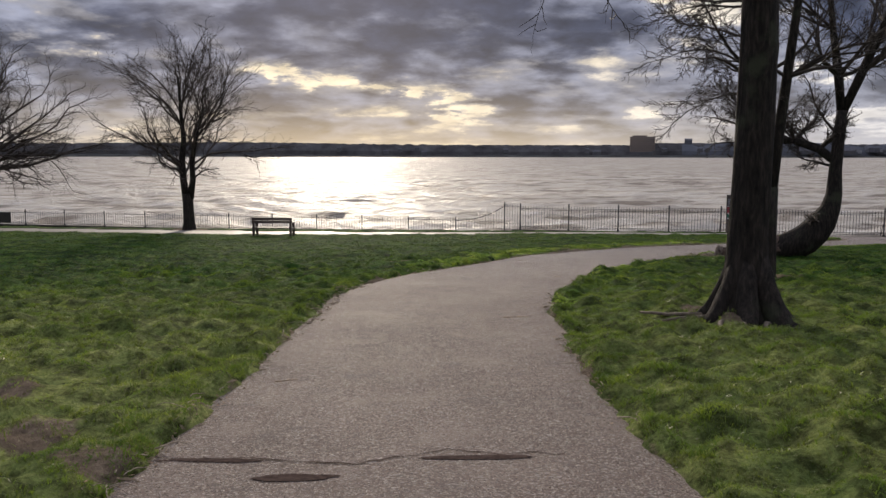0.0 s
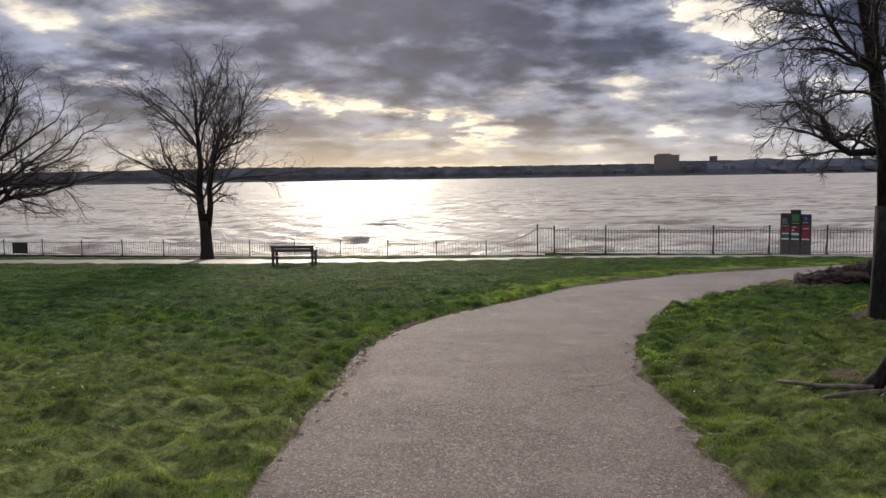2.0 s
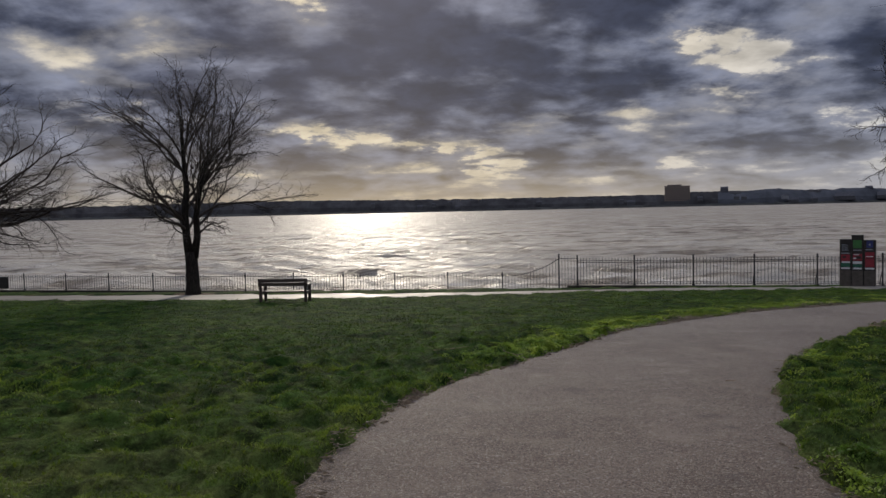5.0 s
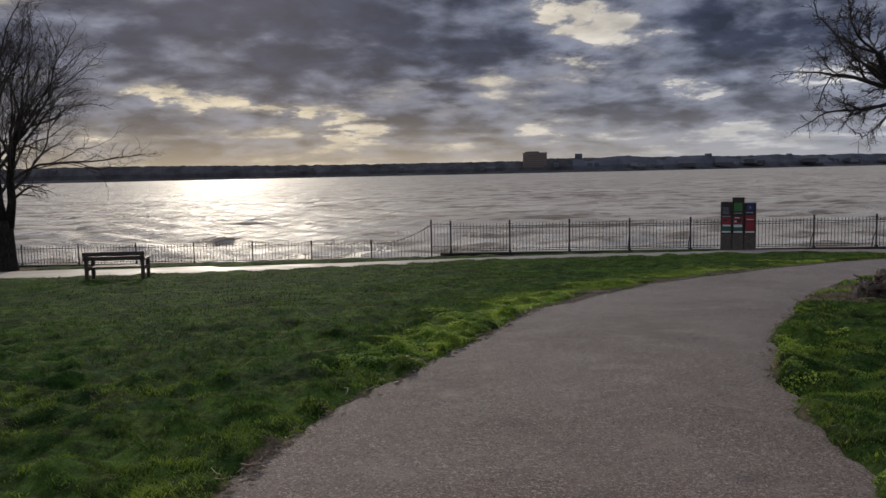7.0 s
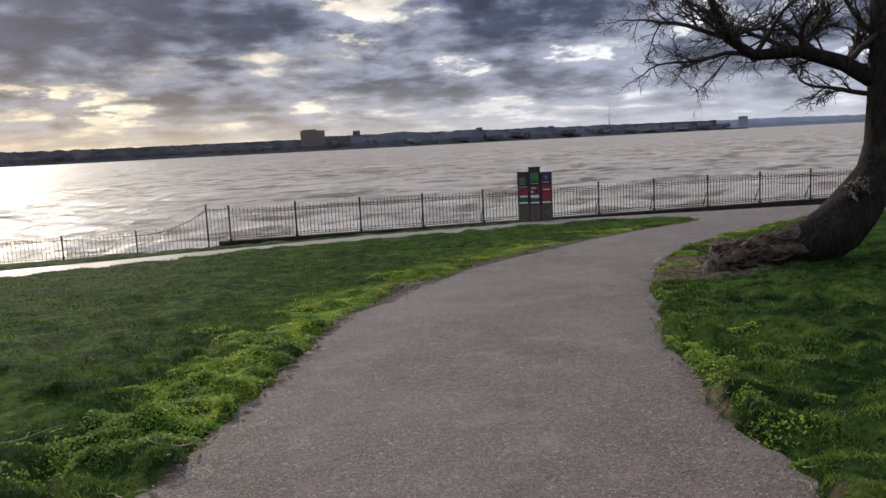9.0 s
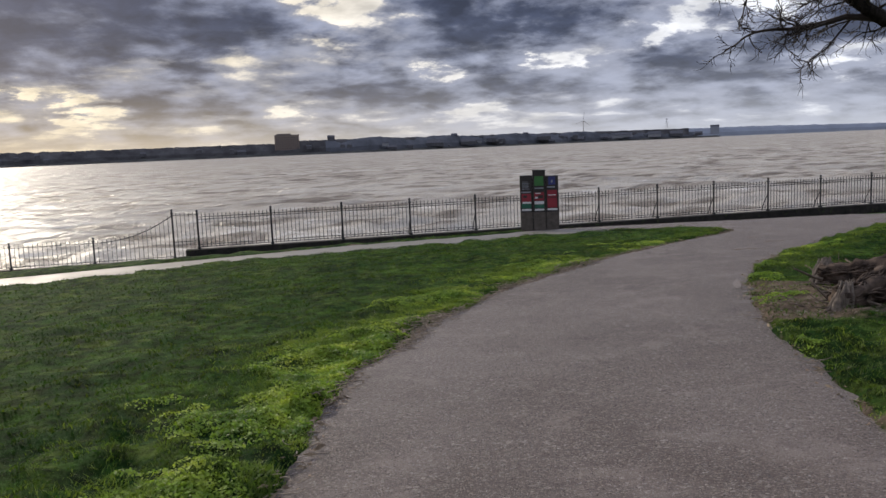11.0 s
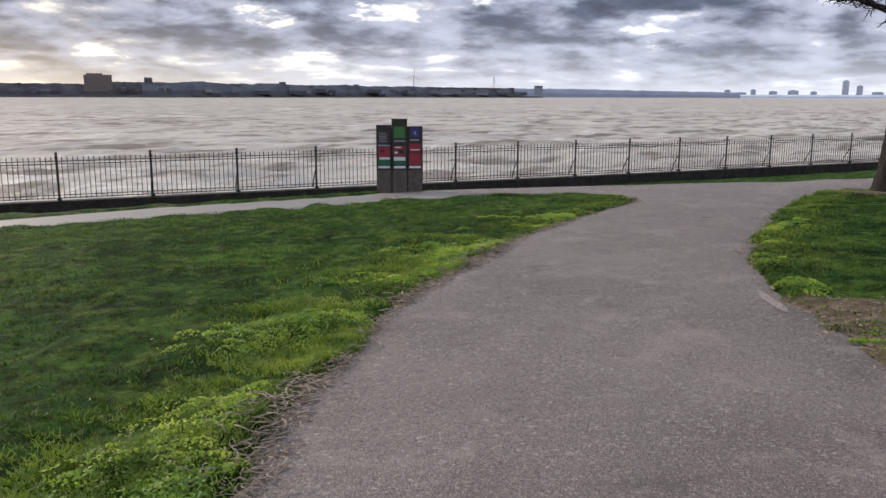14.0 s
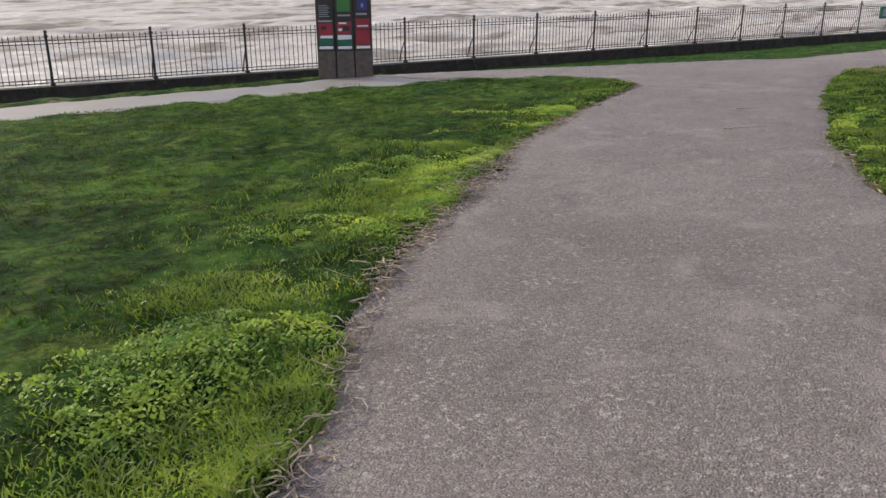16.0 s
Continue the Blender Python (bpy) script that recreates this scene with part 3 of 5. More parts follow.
# ---- water ----
def swell(x, y):
    """Wind waves, higher close to the sea wall, flattening into the distance."""
    far = np.clip(1.0 - (-shore(x, y)) / 500.0, 0.15, 1)
    rng = np.random.default_rng(11)
    z = np.zeros(x.shape)
    for k in range(40):
        length = rng.uniform(1.8, 9.0)
        a = radians(rng.normal(74, 30))
        q = 2 * math.pi / length
        ph = q * (math.cos(a) * x + math.sin(a) * y) + rng.uniform(0, 6.28)
        z += 0.0058 * length * (np.sin(ph) + 0.35 * np.sin(2 * ph + 0.6))
    return WATER + z * far


wx = axis([(-4200, -900, 150), (-900, -200, 25), (-200, -60, 4), (-60, 80, 0.6), (80, 260, 3), (260, 900, 25), (900, 4800, 150)])
wy = axis([(24, 45, 2), (45, 110, 0.5), (110, 220, 1.8), (220, 600, 8), (600, 4900, 120)])
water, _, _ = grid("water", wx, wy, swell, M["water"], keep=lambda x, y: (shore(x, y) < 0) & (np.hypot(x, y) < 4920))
tagged(water, "choppy brown tidal river with whitecaps and sun glitter", "water", kind="structure")


# ---- sea wall and fences ----
def along(n, off=0.0):
    """The point n bays along the fence, off metres towards the land."""
    return P0X + n * DX - off * NX, P0Y + n * DY - off * NY


BAY = math.hypot(DX, DY)
YAW = math.degrees(math.atan2(DY, DX))


def strip(name, n0, n1, z0, z1, off, thick, mat, bevel, label, category):
    x, y = along((n0 + n1) / 2, off)
    ob = part(name, box((n1 - n0) * BAY, thick, z1 - z0, (0, 0, 0), bevel), mat)
    ob.matrix_world = pose(x, y, z0, 0, 0, YAW)
    return tagged(ob, label, category, kind="structure")


strip("wall_sea", -60, 40, -9.0, PROM - 0.03, -0.45, 0.9, M["wall"], 0.03, "dark stone sea wall dropping into the river", "sea wall")
strip("wall_parapet", -1.18, 40, PROM - 0.2, -2.60, 0.0, 0.42, M["wall"], 0.04, "dark weathered stone plinth wall below railings", "wall")
strip("kerb", -60, -1.2, PROM - 0.2, PROM + 0.10, 0.0, 0.35, M["wall"], 0.03, "low dark stone kerb under iron railings", "kerb")


def rod(r, h, sides=6, tip=0.0):
    bm = bmesh.new()
    bmesh.ops.create_cone(bm, cap_ends=True, segments=sides, radius1=r, radius2=r, depth=h)
    bmesh.ops.translate(bm, vec=(0, 0, h / 2), verts=bm.verts)
    if tip:
        top = [v for v in bm.verts if v.co.z > h - 1e-4]
        g = bmesh.ops.extrude_face_region(bm, geom=[f for f in bm.faces if all(v in top for v in f.verts)])
        vs = [v for v in g["geom"] if isinstance(v, bmesh.types.BMVert)]
        bmesh.ops.scale(bm, vec=(1.7, 1.7, 1), verts=vs)
        bmesh.ops.translate(bm, vec=(0, 0, tip * 0.25), verts=vs)
        g = bmesh.ops.extrude_face_region(bm, geom=[f for f in bm.faces if all(v in vs for v in f.verts)])
        ws = [v for v in g["geom"] if isinstance(v, bmesh.types.BMVert)]
        bmesh.ops.translate(bm, vec=(0, 0, tip * 0.75), verts=ws)
        bmesh.ops.pointmerge(bm, verts=ws, merge_co=sum((v.co for v in ws), Vector()) / len(ws))
    return bm


def shared(name, me, parent, m):
    ob = new(name, me)
    ob.parent = parent
    ob.matrix_basis = m
    return ob


def as_mesh(name, bm, mat):
    me = bpy.data.meshes.new(name)
    bm.to_mesh(me)
    bm.free()
    me.materials.append(mat)
    return me


def post_mesh(h, r):
    bm = rod(r, h, 8)
    box(r * 3.4, r * 3.4, 0.09, (0, 0, 0), 0.01, bm=bm)
    box(r * 3.0, r * 3.0, 0.05, (0, 0, h - 0.10), 0.01, bm=bm)
    own = bmesh.new()
    bmesh.ops.create_icosphere(own, subdivisions=1, radius=r * 1.5)
    bmesh.ops.translate(own, vec=(0, 0, h + r * 1.2), verts=own.verts)
    me = bpy.data.meshes.new("joined")
    own.to_mesh(me)
    own.free()
    bm.from_mesh(me)
    bpy.data.meshes.remove(me)
    return bm


def build_fences():
    # tall railings on the plinth
    x, y = along(0)
    tall = empty("tall_railing", x, y, -2.60, YAW, label="tall black spiked iron railings on a stone plinth", category="fence")
    post = as_mesh("post", post_mesh(1.38, 0.036), M["iron"])
    lines = [(Vector((0.0, 0.42, 0.0)), 0.022), (Vector((0.0, 0.30, 0.32)), 0.02), (Vector((0.0, 0.03, 0.72)), 0.016)]
    vs, fs = [], []
    tubes([lines], 6, vs, fs)
    brace = bpy.data.meshes.new("brace")
    brace.from_pydata([tuple(v) for v in vs], [], fs)
    brace.materials.append(M["iron"])
    pale = as_mesh("pale", rod(0.0115, 1.20, 5, 0.10), M["iron"])
    rail = as_mesh("rail", box(BAY, 0.045, 0.022, (0, 0, 0), 0.003), M["iron"])
    first, last, per = -1, 16, 18
    for n in range(first, last + 1):
        shared("post", post, tall, pose(n * BAY, 0, 0))
        shared("brace", brace, tall, pose(n * BAY, 0, 0))
        if n == last:
            break
        for z in (0.07, 0.155, 1.10, 1.185):
            shared("rail", rail, tall, pose((n + 0.5) * BAY, 0, z))
        for k in range(1, per):
            dx, lean = random.uniform(-0.006, 0.006), random.uniform(-0.4, 0.4)
            shared("pale", pale, tall, pose((n + k / per) * BAY + dx, 0, 0.05, 0, lean, 0))
    # low railings, rising in a curve to meet the tall ones
    x, y = along(-1.33)
    low = empty("low_railing", x, y, PROM + 0.08, YAW, label="low dark iron railings along the river promenade", category="fence")
    lpost = as_mesh("post", post_mesh(0.92, 0.03), M["iron"])
    tpost = as_mesh("post", post_mesh(1.78, 0.034), M["iron"])
    lpale = as_mesh("pale", rod(0.0095, 0.84, 5, 0.06), M["iron"])
    lrail = as_mesh("rail", box(BAY * 1.035, 0.04, 0.02, (0, 0, 0), 0.003), M["iron"])
    step = BAY * 1.035
    shared("post", tpost, low, pose(0, 0, 0))
    for n in range(1, 14):
        shared("post", lpost, low, pose(-n * step, 0, 0))
        if n > 1:
            for z in (0.10, 0.78):
                shared("rail", lrail, low, pose(-(n - 0.5) * step, 0, z))
        for k in range(1, 18):
            f = k / 18
            if n == 1:
                tall_h = 1.72 - 0.86 * (1 - (1 - f) ** 2.2)
                shared("pale", lpale, low, Matrix.LocRotScale((-f * step, 0, 0.03), None, (1, 1, tall_h / 0.9)))
            else:
                shared("pale", lpale, low, pose(-(n - 1 + f) * step + random.uniform(-0.006, 0.006), 0, 0.03, 0, random.uniform(-0.5, 0.5), 0))
    vs, fs = [], []
    curve = [(Vector((-f * step, 0, 1.62 - 0.84 * (1 - (1 - f) ** 2.2))), 0.016) for f in np.linspace(0, 1, 12)]
    foot = [(Vector((-f * step, 0, 0.10)), 0.012) for f in (0, 1)]
    tubes([curve], 6, vs, fs), tubes([foot], 6, vs, fs)
    mesh_object("rail", vs, fs, M["iron"], low, True)
    for k in range(1, 6):
        shared("pale", lpale, low, Matrix.LocRotScale((k / 6 * 0.33 * BAY, 0, 0.03), None, (1, 1, 1.9)))
    short = as_mesh("rail", box(0.33 * BAY, 0.04, 0.02), M["iron"])
    for z in (0.62, 1.62):
        shared("rail", short, low, pose(0.165 * BAY, 0, z))


build_fences()
x, y = along(14.66, 0.06)
plate = empty("lifebuoy_cabinet", x, y, -2.60 + 0.62, YAW, label="small dark green safety box mounted on the railings", category="box")
part("body", box(0.62, 0.10, 0.55, (0, 0, 0), 0.02), M["green"], plate)
part("plate", box(0.46, 0.012, 0.36, (0, -0.058, 0.10), 0.004), M["grey"], plate, "pale grey notice plate")


# ---- information board ----
def build_sign():
    ax, ay, bx, by = 12.92, 35.22, 13.86, 34.62
    cx, cy = (ax + bx) / 2, (ay + by) / 2
    z = float(ground_z(np.array(cx), np.array(cy))) - 0.05
    s = empty("information_board", cx, cy, z, math.degrees(math.atan2(by - ay, bx - ax)), label="dark three-panel information board with red and green posters", category="sign")
    w, g = 0.375, 0.006
    top = -0.13 - z
    heights = (top, top + 0.12, top - 0.03)
    for k, h in enumerate(heights):
        x0 = (k - 1) * (w + g)
        push = -0.035 if k == 1 else 0.0
        p = part("panel", box(w, 0.16, h, (x0, push, 0), 0.012), M["board"], s)
        face = push - 0.081
        part("base_panel", box(w - 0.02, 0.02, 0.56, (x0, face - 0.008, 0.05), 0.006), M["plinth"], s, "weathered brown lower panel")

        def patch(name, mat, px0, px1, z0, z1, d=0.006):
            part(name, box(px1 - px0, d, z1 - z0, (x0 + (px0 + px1) / 2, face - d / 2 + 0.001, z0)), M[mat], p)

        a, b = -w / 2 + 0.045, w / 2 - 0.045
        patch("caption", "white", a, b, 0.66, 0.715)
        if k == 0:
            patch("poster", "green", a, b, 0.735, 0.90), patch("poster", "red", a, b, 0.90, 1.17)
            patch("picture", "white", a + 0.03, b, 0.875, 0.93, 0.009), patch("picture", "board", a + 0.05, a + 0.16, 1.05, 1.12, 0.009)
            for i in range(6):
                patch("text_line", "grey", a + 0.02, b - 0.05 - 0.03 * (i % 2), 1.30 + i * 0.042, 1.316 + i * 0.042)
            patch("header", "grey", a, b, 1.20, 1.235)
        elif k == 1:
            patch("poster", "green", a, b, 0.735, 0.84), patch("poster", "red", a, b, 0.96, 1.20)
            patch("picture", "white", a, b, 0.85, 0.94, 0.009), patch("picture", "white", a + 0.02, a + 0.12, 1.02, 1.07, 0.009)
            patch("picture", "board", a + 0.10, b - 0.03, 1.02, 1.12, 0.009), patch("picture", "white", a + 0.03, b - 0.10, 1.16, 1.19, 0.009)
            patch("emblem", "lime", a + 0.01, b - 0.01, 1.40, 1.68), patch("text_line", "grey", a + 0.01, b - 0.01, 1.31, 1.345)
        else:
            patch("poster", "red", a, b, 0.735, 1.03), patch("poster", "red", a, b, 1.05, 1.26)
            patch("text_line", "white", a + 0.03, b - 0.03, 1.10, 1.125, 0.009), patch("text_line", "grey", a + 0.01, b - 0.05, 1.33, 1.37)
            patch("emblem", "blue", a + 0.04, b - 0.04, 1.42, 1.66), patch("picture", "grey", a + 0.12, b - 0.12, 1.48, 1.56, 0.009)
    part("back_plate", box(3 * w, 0.05, min(heights) - 0.05, (0, 0.06, 0), 0.01), M["board"], s)
    part("cap", box(w + 0.02, 0.19, 0.03, (0, -0.035, heights[1]), 0.006), M["board"], s)


build_sign()


# ---- benches ----
def build_bench(x, y, rz):
    z = float(ground_z(np.array(x), np.array(y))) - 0.02
    b = empty("park_bench", x, y, z, rz, label="dark brown slatted wooden park bench on the grass edge", category="bench")
    w = 1.62
    for sx in (-1, 1):
        for fy, h in ((0.28, 0.56), (-0.22, 0.76)):
            part("leg", box(0.085, 0.085, h, (sx * (w / 2 - 0.10), fy, 0), 0.012), M["wood"], b)
        part("arm_rest", box(0.10, 0.62, 0.05, (sx * (w / 2 - 0.10), 0.04, 0.55), 0.012), M["wood"], b)
        part("side_rail", box(0.07, 0.5, 0.08, (sx * (w / 2 - 0.10), 0.03, 0.30), 0.01), M["wood"], b)
    for k in range(4):
        part("seat_slat", box(w - 0.12, 0.10, 0.035, (0, -0.14 + k * 0.125, 0.36), 0.008), M["wood"], b)
    for k in range(2):
        part("back_slat", box(w - 0.06, 0.035, 0.105, (0, -0.245 - 0.01 * k, 0.565 + k * 0.118), 0.008), M["wood"], b)
    return b


bench = build_bench(-6.02, 31.05, -3.0)
x, y = along(-13.3, 0.05)
notice = empty("notice_board", x, y, PROM + 0.16, YAW, label="dark notice board fixed to the low railings", category="sign")
part("board", box(1.0, 0.05, 0.62, (0, 0, 0.06), 0.01), M["board"], notice)
part("frame", box(1.08, 0.035, 0.70, (0, 0.01, 0.02), 0.01), M["iron"], notice)


# ---- trees ----
def grow(rng, start, way, length, radius, level, top, out, spread=0.75, rise=0.10, thin=1.0):
    """Adds one limb and its side limbs to out[level]: lines of (point, radius)."""
    steps = (7, 6, 5, 4, 3)[min(level, 4)]
    p, d = start.copy(), way.normalized()
    end_r = radius * (0.42 if level < top else 0.45)
    line = [(p.copy(), radius)]
    wander = 0.10 + 0.07 * level
    for i in range(steps):
        d = (d + Vector((rng.gauss(0, wander), rng.gauss(0, wander), rng.gauss(0, wander * 0.8) + rise * (1 if level < 3 else 0.4)))).normalized()
        p = p + d * (length / steps)
        line.append((p.copy(), radius + (end_r - radius) * (i + 1) / steps))
    out[level].append(line)
    if level >= top:
        return
    count = max(2, round((5, 7, 7, 6, 4)[min(level, 4)] * thin))
    for k in range(count):
        f = 0.22 + 0.78 * (k + rng.random() * 0.7) / count if level else 0.45 + 0.55 * (k + rng.random() * 0.6) / count
        f = min(f, 0.99)
        i = min(int(f * steps), steps - 1)
        q = line[i][0].lerp(line[i + 1][0], f * steps - i)
        dd = (line[i + 1][0] - line[i][0]).normalized()
        side = dd.cross(Vector((rng.gauss(0, 1), rng.gauss(0, 1), rng.gauss(0, 1)))).normalized()
        a = rng.uniform(0.55, 1.15) * spread
        nd = dd * math.cos(a) + side * math.sin(a)
        grow(rng, q, nd, length * rng.uniform(0.42, 0.72) * (1.0 - 0.35 * f), max(line[i][1] * rng.uniform(0.42, 0.62), 0.0045), level + 1, top, out, spread, rise, thin)
    grow(rng, line[-1][0], d, length * 0.5, end_r, level + 1, top, out, spread, rise, thin)


def finish_tree(x, y, trunk_lines, out, label, sides=14, extra=None):
    """Trunk and heavy limbs as one part, the fine crown as another."""
    t = empty("tree", x, y, float(ground_z(np.array(x), np.array(y))), label=label, category="tree", group="bare park trees")
    vs, fs = [], []
    tubes(trunk_lines, sides, vs, fs, 0.14)
    tubes(out[0], 10, vs, fs, 0.07)
    mesh_object("trunk", vs, fs, M["bark"], t, True)
    vs, fs = [], []
    tubes(out[1], 7, vs, fs)
    for level in sorted(k for k in out if k > 1):
        tubes(out[level], 4 if level == 2 else 3, vs, fs)
    mesh_object("crown", vs, fs, M["twig"], t, False, "bare twiggy winter crown")
    return t


def levels():
    return {k: [] for k in range(6)}


def V(*a):
    return Vector(a)


def fan(rng, out, stem, count, centre, wide, high, lowest, wanted, thin=1.0):
    """Limbs from a stem that fan out to fill a rounded crown."""
    done = 0
    while done < count:
        a, u = rng.uniform(0, 2 * math.pi), rng.uniform(-0.75, 1.0)
        c = math.sqrt(1 - u * u)
        tip = centre + V(math.cos(a) * c * wide, math.sin(a) * c * wide, u * high) * rng.uniform(0.85, 1.05)
        if tip.z < lowest or not wanted(tip):
            continue
        f = min(max((tip.z - lowest) / (high * 2) + rng.uniform(-0.1, 0.1), 0.05), 0.95) * (len(stem) - 2)
        i = int(f)
        p, r = stem[i + 1][0].lerp(stem[min(i + 2, len(stem) - 1)][0], f - i), stem[i + 1][1]
        way = tip - p
        grow(rng, p, way + V(0, 0, 0.10 * way.length), way.length * 0.80, max(r * 0.42, 0.028), 1, 4, out, 0.58, 0.015, thin)
        done += 1


def tree_a():
    """The rounded tree beside the promenade: two stems from a short trunk."""
    rng, out = random.Random(4), levels()
    trunk = [(V(0, 0, -0.3), 0.36), (V(0, 0, 0.05), 0.33), (V(0.0, 0, 0.4), 0.27), (V(-0.03, 0, 1.3), 0.245), (V(-0.06, 0, 1.75), 0.25)]
    left = [(V(-0.10, 0, 1.5), 0.19), (V(-0.20, 0, 2.4), 0.165), (V(-0.24, 0, 3.3), 0.15), (V(-0.16, 0.1, 4.3), 0.12), (V(-0.28, 0.2, 5.6), 0.085), (V(-0.35, 0.2, 7.2), 0.05)]
    right = [(V(0.08, 0, 1.5), 0.17), (V(0.24, 0, 2.4), 0.135), (V(0.26, -0.1, 3.2), 0.12), (V(0.50, -0.2, 4.4), 0.095), (V(0.95, -0.3, 5.8), 0.06)]
    fan(rng, out, left, 19, V(-0.4, 0.1, 5.6), 3.4, 3.9, 3.0, lambda t: t.x < 0.9, 0.88)
    fan(rng, out, right, 15, V(0.5, -0.1, 5.3), 3.2, 3.6, 3.0, lambda t: t.x > -0.7, 0.88)
    grow(rng, V(0.3, 0, 2.5), V(0.5, -0.3, 0.5), 1.3, 0.05, 1, 3, out, 0.8, -0.05)
    out[0] = [left, right]
    finish_tree(-11.6, 38.8, [trunk], out, "bare rounded winter tree with forked trunk beside the promenade")


def tree_b():
    """The wide tree at the lawn's far side, whose low limbs droop."""
    rng, out = random.Random(9), levels()
    trunk = [(V(0, 0, -0.3), 0.42), (V(0, 0, 0.1), 0.36), (V(0, 0, 1.6), 0.29), (V(0.05, 0, 3.0), 0.24), (V(0, 0, 5.0), 0.16), (V(0, 0, 7.0), 0.08)]
    fan(rng, out, trunk, 30, V(0, 0, 5.2), 5.3, 4.6, 1.8, lambda t: True)
    grow(rng, V(0, 0, 2.0), V(1, -0.1, 0.25), 5.4, 0.11, 1, 4, out, 0.6, -0.03)
    grow(rng, V(0, 0, 2.6), V(1, -0.3, 0.45), 5.2, 0.10, 1, 4, out, 0.6, -0.02)
    grow(rng, V(0, 0, 3.6), V(1, 0.1, 0.8), 4.8, 0.10, 1, 4, out, 0.6, 0.02)
    finish_tree(-23.4, 40.2, [trunk], out, "bare spreading winter tree with low drooping branches")


def tree_big():
    """The thick trunk close to the path, its branches high."""
    rng, out = random.Random(21), levels()
    trunk = [(V(0, 0, -0.35), 0.42), (V(0, 0, -0.02), 0.35), (V(0, 0, 0.16), 0.29), (V(0.0, 0, 0.45), 0.225), (V(0.0, 0, 1.0), 0.190), (V(0.01, 0, 1.9), 0.178), (V(0.02, 0, 2.8), 0.172), (V(-0.01, 0.02, 3.8), 0.165),
             (V(-0.03, 0.05, 5.2), 0.19), (V(0.02, 0.05, 7.0), 0.15), (V(0, 0, 9.5), 0.10)]
    roots = []
    for a, r, far in ((0.1, 0.15, 0.62), (1.3, 0.14, 0.55), (2.5, 0.11, 0.42), (3.5, 0.12, 0.42), (4.4, 0.14, 0.50), (5.4, 0.17, 0.80)):
        c, s = math.cos(a), math.sin(a)
        roots.append([(V(c * 0.10, s * 0.10, 0.75), r * 0.5), (V(c * 0.20, s * 0.20, 0.36), r * 0.72), (V(c * 0.32, s * 0.32, 0.10), r * 0.8), (V(c * 0.46, s * 0.46, -0.02), r * 0.62), (V(c * far * 1.1, s * far * 1.1, -0.12), r * 0.35)])
    for k in range(12):
        a, h = 1.1 + k * 2.4, 5.4 + 0.40 * k
        grow(rng, V(0, 0, h), V(math.cos(a), math.sin(a), 0.7), 4.2 - 0.12 * k, 0.085, 1, 4, out, 0.66, 0.04)
    # a long limb that hangs over the path
    limb = [(V(0, 0, 4.3), 0.075), (V(-0.75, -0.6, 4.35), 0.055), (V(-1.3, -1.2, 4.2), 0.04), (V(-1.75, -1.65, 3.85), 0.028), (V(-2.05, -2.0, 3.5), 0.016)]
    for k, (p, r) in enumerate(limb[1:]):
        for j in range(4):
            grow(rng, p, V(rng.uniform(-0.8, 0.8), rng.uniform(-0.8, 0.6), rng.uniform(-0.7, 0.5)), rng.uniform(0.45, 0.9), r * 0.6, 2, 4, out, 0.7, -0.08, 0.6)
    out[1].append(limb)
    t = finish_tree(3.29, 8.20, [trunk] + roots, out, "large dark tree trunk with flared roots on the lawn", 18)
    for a, far, r in ((3.3, 0.75, 0.026), (3.9, 0.7, 0.028), (4.4, 0.8, 0.022), (3.0, 0.95, 0.022), (4.9, 0.65, 0.022)):
        p = V(math.cos(a) * 0.42, math.sin(a) * 0.42, 0.07)
        line = [(p.copy(), r)]
        for k in range(4):
            a += rng.gauss(0, 0.35)
            p = p + V(math.cos(a), math.sin(a), 0) * (far - 0.42) / 3
            line.append((V(p.x, p.y, 0.05 - 0.012 * k + 0.01 * rng.random() - 0.06 * (p.y)), r * (1 - 0.15 * k)))
        vs, fs = [], []
        tubes([line], 7, vs, fs, 0.3)
        mesh_object("exposed_root", vs, fs, M["deadwood"], t, True, "worn brown exposed root")


def tree_c():
    """The slim forked tree behind the large trunk."""
    rng, out = random.Random(33), levels()
    trunk = [(V(0, 0, -0.3), 0.26), (V(0, 0, 0.1), 0.21), (V(0, 0, 0.8), 0.17), (V(0.0, 0, 1.5), 0.165)]
    left = [(V(-0.02, 0, 1.3), 0.12), (V(-0.07, 0, 2.2), 0.105), (V(-0.20, 0.05, 3.2), 0.09), (V(-0.42, 0.1, 4.4), 0.07), (V(-0.7, 0.1, 6.0), 0.045)]
    right = [(V(0.03, 0, 1.3), 0.11), (V(0.12, 0, 2.2), 0.09), (V(0.22, 0, 3.2), 0.075), (V(0.36, 0, 4.6), 0.06), (V(0.5, 0, 6.0), 0.04)]
    for stem in (left, right):
        for k, (p, r) in enumerate(stem[2:]):
            for j in range(4):
                a = rng.uniform(0, 2 * math.pi)
                grow(rng, p, V(math.cos(a), math.sin(a), rng.uniform(0.1, 0.7)), rng.uniform(0.9, 1.35), r * 0.42, 1, 4, out, 0.6, 0.03, 0.75)
        grow(rng, stem[-1][0], V(0, 0, 1), 2.4, stem[-1][1], 1, 4, out, 0.6, 0.05)
    for a, h in ((3.0, 2.9), (3.5, 3.3), (2.7, 3.8), (3.3, 4.3)):
        grow(rng, V(-0.2, 0, h), V(math.cos(a), math.sin(a), 0.2), 1.4, 0.024, 1, 4, out, 0.55, -0.02)
    out[0] = [left, right]
    finish_tree(5.45, 13.0, [trunk], out, "slim twin-stemmed bare tree on the lawn", 12)


